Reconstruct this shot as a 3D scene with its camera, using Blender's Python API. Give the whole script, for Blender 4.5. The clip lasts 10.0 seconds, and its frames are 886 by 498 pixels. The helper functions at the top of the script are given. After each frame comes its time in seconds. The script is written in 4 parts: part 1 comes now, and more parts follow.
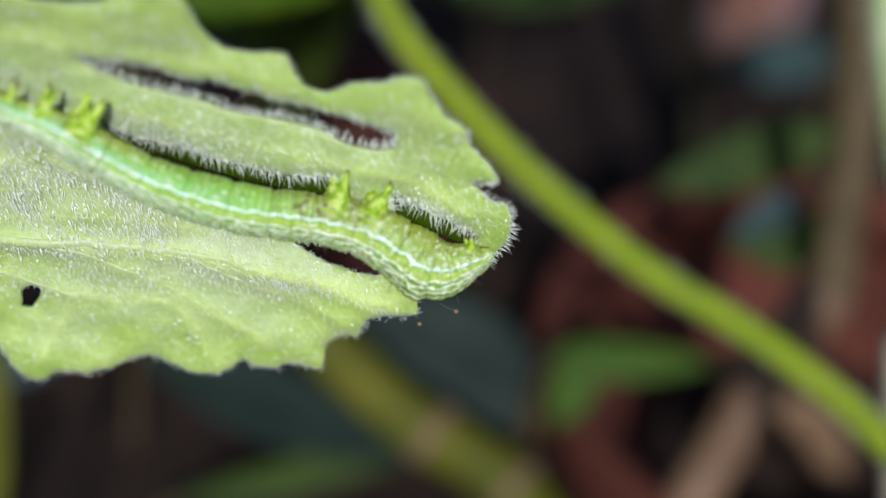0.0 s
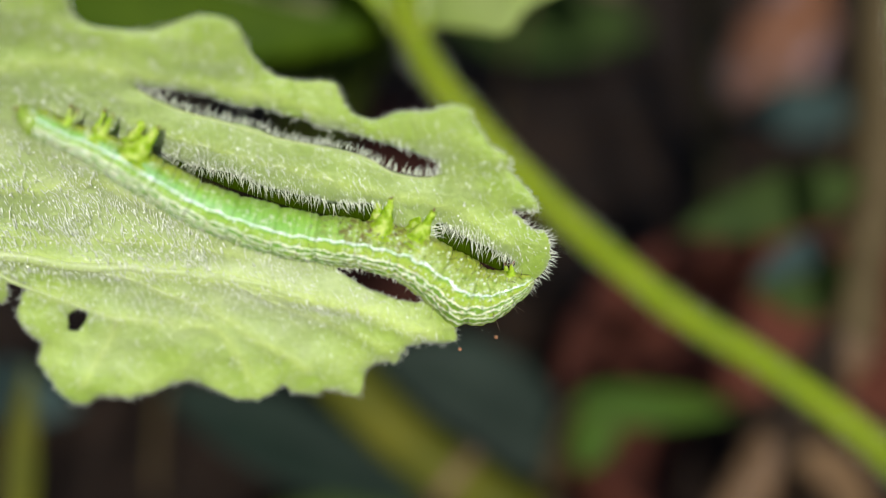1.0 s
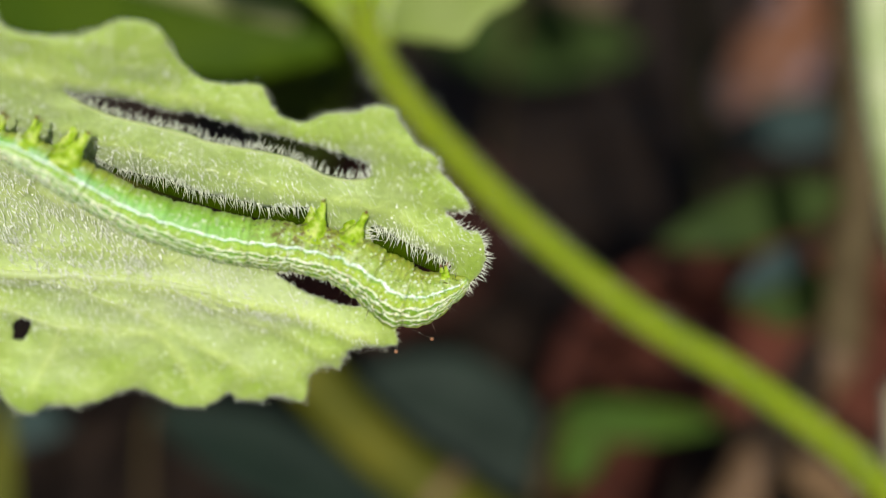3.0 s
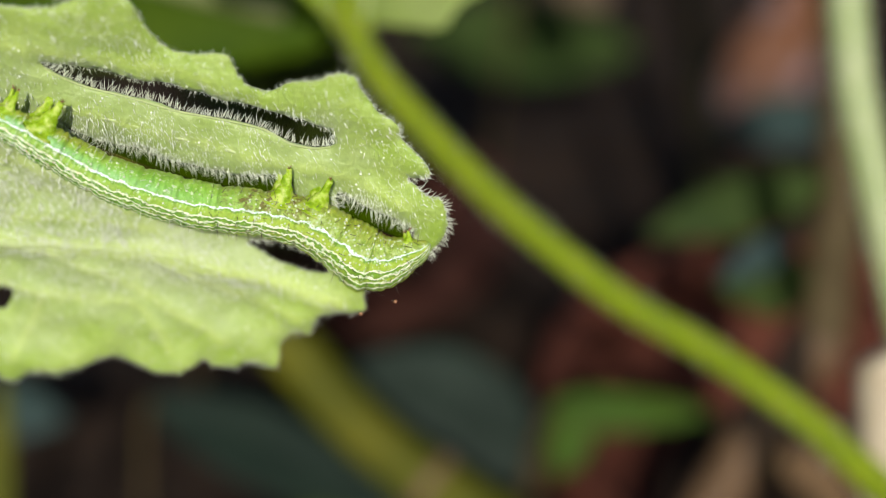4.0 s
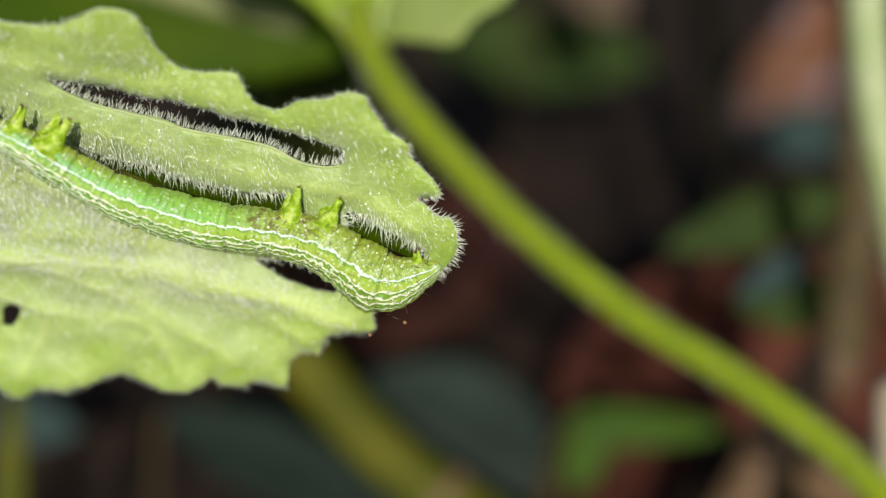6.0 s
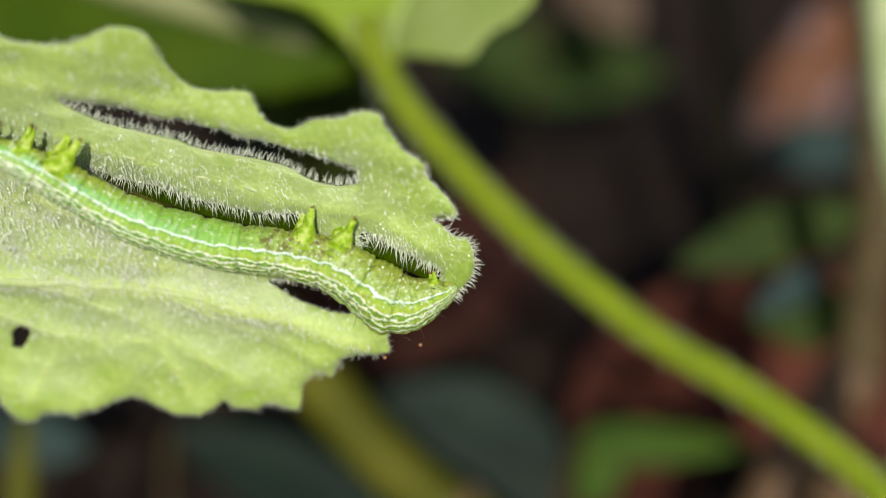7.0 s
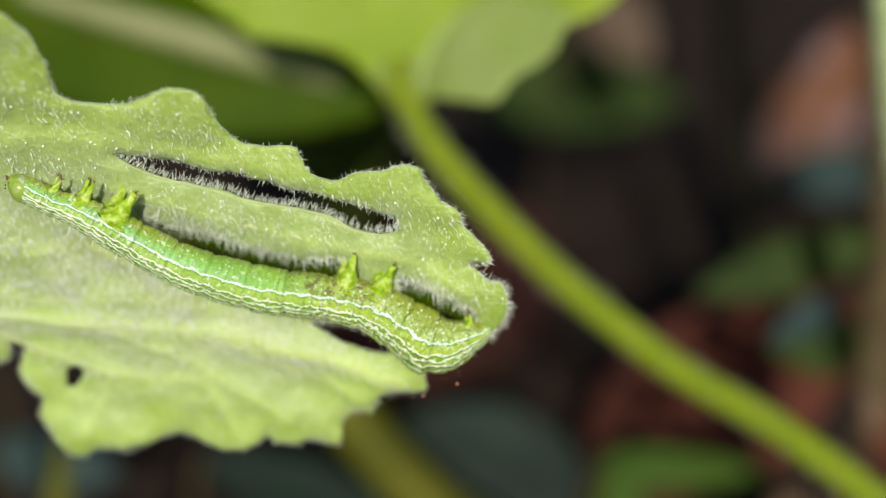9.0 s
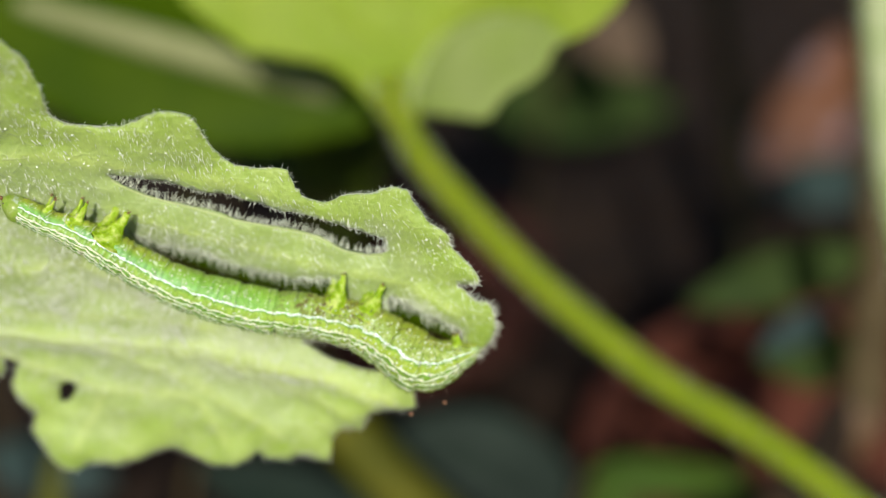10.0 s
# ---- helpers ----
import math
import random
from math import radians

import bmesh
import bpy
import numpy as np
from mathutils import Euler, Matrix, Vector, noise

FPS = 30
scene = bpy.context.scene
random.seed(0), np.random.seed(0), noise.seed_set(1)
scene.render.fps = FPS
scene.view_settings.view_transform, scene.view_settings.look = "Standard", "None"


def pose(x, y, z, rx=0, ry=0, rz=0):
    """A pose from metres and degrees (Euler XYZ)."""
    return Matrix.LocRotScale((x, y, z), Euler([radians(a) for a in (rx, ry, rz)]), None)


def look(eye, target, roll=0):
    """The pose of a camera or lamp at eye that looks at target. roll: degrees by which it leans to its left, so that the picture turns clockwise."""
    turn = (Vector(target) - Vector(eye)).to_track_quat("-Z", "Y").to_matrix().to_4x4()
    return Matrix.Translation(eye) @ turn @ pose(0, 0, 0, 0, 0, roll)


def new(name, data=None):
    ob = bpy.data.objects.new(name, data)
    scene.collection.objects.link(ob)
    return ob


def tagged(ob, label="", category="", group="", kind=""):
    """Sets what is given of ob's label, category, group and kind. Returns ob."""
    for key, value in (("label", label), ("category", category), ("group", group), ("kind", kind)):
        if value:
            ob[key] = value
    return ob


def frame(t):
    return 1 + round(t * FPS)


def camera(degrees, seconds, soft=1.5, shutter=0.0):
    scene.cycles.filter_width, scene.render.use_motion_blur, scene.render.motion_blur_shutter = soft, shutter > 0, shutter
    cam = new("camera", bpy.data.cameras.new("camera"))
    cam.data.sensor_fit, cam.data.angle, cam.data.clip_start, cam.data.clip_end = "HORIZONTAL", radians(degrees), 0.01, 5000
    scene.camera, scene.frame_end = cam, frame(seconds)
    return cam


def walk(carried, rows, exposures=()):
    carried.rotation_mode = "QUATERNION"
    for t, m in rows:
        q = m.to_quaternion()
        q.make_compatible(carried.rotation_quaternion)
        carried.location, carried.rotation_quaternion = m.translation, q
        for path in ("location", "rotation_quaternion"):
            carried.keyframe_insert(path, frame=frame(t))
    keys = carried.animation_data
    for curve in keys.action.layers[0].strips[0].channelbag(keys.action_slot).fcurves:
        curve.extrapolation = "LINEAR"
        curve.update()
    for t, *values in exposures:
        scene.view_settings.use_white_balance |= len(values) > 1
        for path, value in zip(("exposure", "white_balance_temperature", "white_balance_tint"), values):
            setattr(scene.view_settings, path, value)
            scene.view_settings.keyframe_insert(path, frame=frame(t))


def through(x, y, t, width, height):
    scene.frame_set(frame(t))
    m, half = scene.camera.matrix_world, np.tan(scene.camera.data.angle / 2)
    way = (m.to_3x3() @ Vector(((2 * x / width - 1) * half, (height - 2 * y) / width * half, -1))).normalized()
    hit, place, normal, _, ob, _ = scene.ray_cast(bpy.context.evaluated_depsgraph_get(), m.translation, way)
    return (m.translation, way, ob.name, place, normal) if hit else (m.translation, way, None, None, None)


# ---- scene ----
cam = camera(40, 10.0, soft=1.0)
cam.data.dof.use_dof = True
cam.data.dof.focus_distance = 0.0784
cam.data.dof.aperture_fstop = 10.8

PATH = [
    (0.0, pose(-0.00348, 0.00232, 0.15599, 51.258, -0.983, -1.231)),
    (0.5, pose(-0.00714, -0.00023, 0.15490, 53.332, -1.622, -0.626)),
    (1.0, pose(-0.00534, -0.00008, 0.15540, 53.930, -1.038, -0.467)),
    (1.5, pose(-0.00247, 0.00063, 0.15525, 54.227, -0.431, -0.077)),
    (2.0, pose(-0.00256, 0.00062, 0.15527, 54.501, -0.361, -0.163)),
    (2.5, pose(-0.00000, 0.00000, 0.15500, 55.000, -0.000, 0.000)),
    (2.7, pose(-0.00024, -0.00045, 0.15410, 54.969, 0.062, -0.107)),
    (3.8, pose(0.00277, -0.00424, 0.15425, 56.527, 0.127, -0.168)),
    (4.0, pose(0.00337, -0.00514, 0.15307, 55.890, 0.579, 0.294)),
    (4.5, pose(0.00217, -0.00439, 0.15129, 56.115, 0.260, 0.561)),
    (5.0, pose(0.00316, -0.00276, 0.15356, 55.859, 0.531, 0.513)),
    (5.5, pose(0.00043, -0.00379, 0.15584, 55.394, -0.169, 0.274)),
    (5.7, pose(0.00229, -0.00416, 0.15478, 55.658, 0.195, 0.588)),
    (6.8, pose(0.00483, -0.00223, 0.15216, 57.243, 1.140, 1.992)),
    (7.0, pose(0.00341, -0.00230, 0.15286, 56.824, 1.191, 1.460)),
    (7.5, pose(0.00218, -0.00419, 0.15428, 57.125, 1.262, 1.565)),
    (8.0, pose(0.00230, -0.00542, 0.15450, 57.403, 1.585, 1.785)),
    (8.5, pose(0.00242, -0.00554, 0.15454, 57.548, 1.736, 1.963)),
    (9.0, pose(0.00204, -0.00494, 0.15664, 57.688, 1.739, 1.790)),
    (9.5, pose(0.00084, -0.00438, 0.15769, 57.566, 1.279, 1.690)),
    (10.0, pose(0.00260, -0.00518, 0.15838, 57.718, 1.416, 1.766)),
]

# ---- light ----
TO_SUN = Vector((0.02, -0.80, 0.585)).normalized()
world = bpy.data.worlds.new("sky")
scene.world = world
world.use_nodes = True
sky = world.node_tree.nodes.new("ShaderNodeTexSky")
sky.sky_type, sky.sun_disc = "NISHITA", False
sky.sun_elevation = math.asin(TO_SUN.z)
sky.sun_rotation = math.atan2(TO_SUN.x, TO_SUN.y)
world.node_tree.links.new(sky.outputs[0], world.node_tree.nodes["Background"].inputs[0])
world.node_tree.nodes["Background"].inputs[1].default_value = 0.10
sun = new("sun", bpy.data.lights.new("sun", "SUN"))
sun.data.energy, sun.data.angle, sun.data.color = 4.4, radians(1.0), (1.0, 0.97, 0.91)
sun.matrix_world = look(TO_SUN * 3, (0, 0, 0))
EXPOSURE = 0.23


# ---- materials ----
def shader(name):
    m = bpy.data.materials.new(name)
    m.use_nodes = True
    n, l = m.node_tree.nodes, m.node_tree.links
    return m, n, l, n["Principled BSDF"], n["Material Output"]


def grain(n, l, scale, detail=5.0, rough=0.55, space="Object"):
    co = n.new("ShaderNodeTexCoord")
    t = n.new("ShaderNodeTexNoise")
    t.inputs["Scale"].default_value, t.inputs["Detail"].default_value, t.inputs["Roughness"].default_value = scale, detail, rough
    l.new(co.outputs[space], t.inputs["Vector"])
    return t.outputs["Fac"]


def ramp(n, l, fac, stops):
    r = n.new("ShaderNodeValToRGB")
    e = r.color_ramp.elements
    while len(e) < len(stops):
        e.new(0.5)
    for k, (p, c) in zip(e, stops):
        k.position, k.color = p, (*c, 1.0)
    l.new(fac, r.inputs["Fac"])
    return r.outputs["Color"]


def blend(n, l, fac, a, b, mode="MIX"):
    k = n.new("ShaderNodeMix")
    k.data_type, k.blend_type = "RGBA", mode
    for socket, v in ((k.inputs["Factor"], fac), (k.inputs[6], a), (k.inputs[7], b)):
        if isinstance(v, (int, float)):
            socket.default_value = v
        elif isinstance(v, tuple):
            socket.default_value = (*v, 1.0)
        else:
            l.new(v, socket)
    return k.outputs[2]


def surface(name, stops, scale, fine, rough=0.5, bump=0.3, depth=0.0003, through=0.0, tint=(1, 1, 1), metal=0.0, coat=0.0, spec=0.5):
    """Two scales of grain in the colour, fine relief, and for thin living tissue a share of light that passes through."""
    m, n, l, p, out = shader(name)
    big, small = grain(n, l, scale), grain(n, l, fine, 6.0, 0.65)
    col = ramp(n, l, big, stops)
    col = blend(n, l, 0.35, col, ramp(n, l, small, [(0.25, (0.35, 0.35, 0.35)), (0.75, (1.0, 1.0, 1.0))]), "MULTIPLY")
    l.new(col, p.inputs["Base Color"])
    p.inputs["Roughness"].default_value, p.inputs["Metallic"].default_value = rough, metal
    p.inputs["Coat Weight"].default_value, p.inputs["Specular IOR Level"].default_value = coat, spec
    b = n.new("ShaderNodeBump")
    b.inputs["Strength"].default_value, b.inputs["Distance"].default_value = bump, depth
    l.new(small, b.inputs["Height"])
    l.new(b.outputs[0], p.inputs["Normal"])
    if through:
        t, mix = n.new("ShaderNodeBsdfTranslucent"), n.new("ShaderNodeMixShader")
        l.new(blend(n, l, 1.0, col, tint, "MULTIPLY"), t.inputs["Color"])
        mix.inputs[0].default_value = through
        l.new(p.outputs[0], mix.inputs[1])
        l.new(t.outputs[0], mix.inputs[2])
        l.new(mix.outputs[0], out.inputs[0])
    return m


def leaf_tissue():
    """Thin hairy leaf: pale green with a fine net of veinlets, small stains and a soft sheen."""
    m, n, l, p, out = shader("leaf_tissue")
    co = n.new("ShaderNodeTexCoord")
    warp = n.new("ShaderNodeTexNoise")
    warp.inputs["Scale"].default_value = 700
    l.new(co.outputs["Object"], warp.inputs["Vector"])
    push = n.new("ShaderNodeVectorMath")
    push.operation = "MULTIPLY_ADD"
    l.new(warp.outputs["Color"], push.inputs[0])
    push.inputs[1].default_value = (0.0007, 0.0007, 0.0007)
    l.new(co.outputs["Object"], push.inputs[2])
    net = n.new("ShaderNodeTexVoronoi")
    net.feature = "DISTANCE_TO_EDGE"
    net.inputs["Scale"].default_value = 620
    l.new(push.outputs[0], net.inputs["Vector"])
    big, fine = grain(n, l, 95, 4.0), grain(n, l, 2400, 6.0, 0.75)
    dull = ramp(n, l, big, [(0.32, (0.33, 0.435, 0.115)), (0.50, (0.39, 0.485, 0.17)), (0.68, (0.49, 0.56, 0.28))])
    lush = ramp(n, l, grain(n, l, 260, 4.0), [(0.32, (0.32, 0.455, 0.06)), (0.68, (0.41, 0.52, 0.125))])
    margin, rib = n.new("ShaderNodeAttribute"), n.new("ShaderNodeAttribute")
    margin.attribute_name, rib.attribute_name = "margin", "vein"
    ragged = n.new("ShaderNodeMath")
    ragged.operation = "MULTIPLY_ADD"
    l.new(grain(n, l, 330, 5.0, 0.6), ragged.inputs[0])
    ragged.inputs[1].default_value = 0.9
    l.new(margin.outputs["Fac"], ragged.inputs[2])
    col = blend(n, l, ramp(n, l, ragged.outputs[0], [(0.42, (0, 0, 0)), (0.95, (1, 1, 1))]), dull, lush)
    col = blend(n, l, rib.outputs["Fac"], col, (0.55, 0.66, 0.17))
    lines = ramp(n, l, net.outputs["Distance"], [(0.0, (1, 1, 1)), (0.10, (0, 0, 0))])
    col = blend(n, l, lines, col, blend(n, l, 0.13, col, (0.60, 0.68, 0.30)))
    col = blend(n, l, 0.42, col, ramp(n, l, fine, [(0.25, (0.4, 0.45, 0.35)), (0.66, (1.1, 1.1, 1.1))]), "MULTIPLY")
    l.new(col, p.inputs["Base Color"])
    p.inputs["Roughness"].default_value = 0.42
    p.inputs["Coat Weight"].default_value, p.inputs["Coat Roughness"].default_value = 0.35, 0.16
    p.inputs["Sheen Weight"].default_value, p.inputs["Sheen Roughness"].default_value = 0.25, 0.4
    b1, b2 = n.new("ShaderNodeBump"), n.new("ShaderNodeBump")
    b1.inputs["Strength"].default_value, b1.inputs["Distance"].default_value = 0.25, 0.00010
    b2.inputs["Strength"].default_value, b2.inputs["Distance"].default_value = 0.8, 0.00011
    l.new(lines, b1.inputs["Height"])
    l.new(fine, b2.inputs["Height"])
    pucker = n.new("ShaderNodeBump")
    pucker.inputs["Strength"].default_value, pucker.inputs["Distance"].default_value = 0.55, 0.0004
    l.new(grain(n, l, 520, 3.0, 0.5), pucker.inputs["Height"])
    l.new(pucker.outputs[0], b1.inputs["Normal"])
    l.new(b1.outputs[0], b2.inputs["Normal"])
    l.new(b2.outputs[0], p.inputs["Normal"])
    l.new(b2.outputs[0], p.inputs["Coat Normal"])
    t, mix = n.new("ShaderNodeBsdfTranslucent"), n.new("ShaderNodeMixShader")
    l.new(blend(n, l, 1.0, col, (1.2, 1.15, 0.8), "MULTIPLY"), t.inputs["Color"])
    mix.inputs[0].default_value = 0.25
    l.new(p.outputs[0], mix.inputs[1])
    l.new(t.outputs[0], mix.inputs[2])
    l.new(mix.outputs[0], out.inputs[0])
    return m


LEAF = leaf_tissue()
VEIN = surface("leaf_vein", [(0.3, (0.54, 0.65, 0.23)), (0.7, (0.62, 0.69, 0.36))], 400, 3000, 0.4, 0.4, 0.00006, 0.45, (1.2, 1.15, 0.9))
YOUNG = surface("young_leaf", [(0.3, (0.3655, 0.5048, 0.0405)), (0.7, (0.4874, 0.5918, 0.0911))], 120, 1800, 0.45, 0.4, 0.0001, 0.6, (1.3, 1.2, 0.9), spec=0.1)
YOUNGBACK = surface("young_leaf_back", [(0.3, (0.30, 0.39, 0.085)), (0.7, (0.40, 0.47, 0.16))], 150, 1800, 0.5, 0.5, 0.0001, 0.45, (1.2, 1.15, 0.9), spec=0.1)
STEM = surface("green_stem", [(0.3, (0.1584, 0.2262, 0.0026)), (0.7, (0.2288, 0.2945, 0.0058))], 260, 2200, 0.55, 0.8, 0.00015, 0.3, (1.2, 1.15, 0.6), spec=0.15)
PALE = surface("pale_stem", [(0.3, (0.3600, 0.4400, 0.1650)), (0.7, (0.5000, 0.5450, 0.2750))], 260, 2200, 0.45, 0.6, 0.0001, 0.35, (1.2, 1.15, 0.9))
# pale tone that paints the sheen on the glossy leaf's ridge
SHEENRIB = surface("sheen_rib", [(0.3, (0.2040, 0.2196, 0.0867)), (0.7, (0.2720, 0.2778, 0.1275))], 120, 1500, 0.5, 0.4, 0.0001, 0.1, spec=0.1)
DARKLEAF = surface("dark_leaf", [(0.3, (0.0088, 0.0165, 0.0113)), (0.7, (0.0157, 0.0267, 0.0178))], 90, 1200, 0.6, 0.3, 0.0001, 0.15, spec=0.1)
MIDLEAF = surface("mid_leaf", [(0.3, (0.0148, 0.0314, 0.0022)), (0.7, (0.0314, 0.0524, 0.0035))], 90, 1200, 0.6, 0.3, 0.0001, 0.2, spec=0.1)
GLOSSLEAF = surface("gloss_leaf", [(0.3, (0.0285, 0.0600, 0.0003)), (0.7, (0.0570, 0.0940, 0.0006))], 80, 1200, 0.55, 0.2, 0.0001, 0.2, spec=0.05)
# leaf green for the rear leaves, darkened to hold their shade
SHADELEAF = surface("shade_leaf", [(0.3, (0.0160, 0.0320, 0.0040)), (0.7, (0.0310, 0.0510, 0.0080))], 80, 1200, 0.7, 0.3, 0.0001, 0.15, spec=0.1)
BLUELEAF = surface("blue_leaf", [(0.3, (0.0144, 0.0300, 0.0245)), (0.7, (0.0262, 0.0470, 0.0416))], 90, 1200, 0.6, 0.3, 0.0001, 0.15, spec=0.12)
BRIGHTLEAF = surface("bright_leaf", [(0.3, (0.0245, 0.0576, 0.0022)), (0.7, (0.0446, 0.0864, 0.0043))], 90, 1200, 0.55, 0.3, 0.0001, 0.25, spec=0.1)
CANE = surface("olive_cane", [(0.3, (0.0445, 0.0500, 0.0010)), (0.7, (0.0840, 0.0795, 0.0030))], 110, 1500, 0.6, 0.5, 0.0002, spec=0.12)
NODE = surface("cane_node", [(0.3, (0.0900, 0.0540, 0.0280)), (0.7, (0.1550, 0.1000, 0.0600))], 300, 2000, 0.7, 0.8, 0.0003, spec=0.1)
BARK = surface("dark_bark", [(0.3, (0.0420, 0.0290, 0.0100)), (0.7, (0.0900, 0.0640, 0.0280))], 90, 1400, 0.6, 0.7, 0.0003, spec=0.12)
STALK = surface("green_stalk", [(0.3, (0.0420, 0.0680, 0.0060)), (0.7, (0.0750, 0.1050, 0.0140))], 90, 1400, 0.6, 0.5, 0.0002, 0.1, spec=0.1)
# stalk tone with shade put into its colour; the joints share it
SHADESTALK = surface("shaded_stalk", [(0.3, (0.0130, 0.0110, 0.0030)), (0.7, (0.0240, 0.0200, 0.0060))], 90, 1400, 0.7, 0.6, 0.0003, spec=0.1)
WOOD = surface("brown_wood", [(0.3, (0.0816, 0.0446, 0.0193)), (0.5, (0.1336, 0.0780, 0.0386)), (0.75, (0.2005, 0.1225, 0.0683))], 90, 1400, 0.42, 0.7, 0.0003, spec=0.15)
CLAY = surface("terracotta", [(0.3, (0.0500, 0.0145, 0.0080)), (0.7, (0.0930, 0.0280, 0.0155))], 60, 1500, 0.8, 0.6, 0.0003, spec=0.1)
# darker terracotta for the rear pot, its shade put into the colour
DARKCLAY = surface("shaded_terracotta", [(0.3, (0.0310, 0.0114, 0.0083)), (0.7, (0.0621, 0.0228, 0.0155))], 60, 1500, 0.9, 0.6, 0.0003, spec=0.1)
SHARD = surface("pink_clay", [(0.36, (0.1300, 0.0480, 0.0160)), (0.52, (0.1500, 0.0800, 0.0550)), (0.64, (0.2000, 0.1500, 0.1700))], 80, 900, 0.8, 0.6, 0.0005, spec=0.1)
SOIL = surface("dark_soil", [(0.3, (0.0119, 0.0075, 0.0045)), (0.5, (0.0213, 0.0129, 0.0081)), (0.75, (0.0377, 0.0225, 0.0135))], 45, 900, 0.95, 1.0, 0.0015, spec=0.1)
DRY = surface("dry_leaf", [(0.3, (0.0900, 0.0440, 0.0090)), (0.7, (0.1600, 0.0860, 0.0240))], 120, 1500, 0.7, 0.6, 0.0002, 0.2)
# darker copy of the dry leaf, with shade put into the colour
DRYSHADE = surface("shaded_dry_leaf", [(0.3, (0.0560, 0.0290, 0.0080)), (0.7, (0.0950, 0.0540, 0.0210))], 120, 1500, 0.7, 0.6, 0.0002, 0.2)
TAN = surface("tan_sheath", [(0.3, (0.46, 0.36, 0.22)), (0.7, (0.60, 0.50, 0.34))], 200, 1800, 0.6, 0.6, 0.0002, 0.2)
HAIR = surface("plant_hair", [(0.3, (0.78, 0.82, 0.60)), (0.7, (0.90, 0.93, 0.76))], 300, 2000, 0.25, 0.0, 0.0001, 0.15, spec=1.0)
WART = surface("larva_wart", [(0.3, (0.62, 0.72, 0.42)), (0.7, (0.80, 0.86, 0.66))], 900, 3000, 0.2, 0.0, 0.00005, 0.2)
SETA = surface("dark_seta", [(0.3, (0.05, 0.035, 0.02)), (0.7, (0.12, 0.08, 0.05))], 300, 2000, 0.35, 0.0, 0.0001)
LEG = surface("larva_leg", [(0.34, (0.30, 0.50, 0.012)), (0.46, (0.50, 0.72, 0.025)), (0.62, (0.80, 0.90, 0.24))], 1900, 4200, 0.22, 0.9, 0.00015, 0.5, (1.2, 1.15, 0.9))
HOOK = surface("larva_hook", [(0.3, (0.16, 0.06, 0.02)), (0.7, (0.32, 0.15, 0.07))], 500, 3000, 0.35, 0.2, 0.00005)
HEADCASE = surface("larva_head", [(0.35, (0.34, 0.52, 0.05)), (0.6, (0.48, 0.60, 0.14)), (0.7, (0.70, 0.80, 0.62))], 1500, 4000, 0.2, 0.3, 0.00005, 0.5)


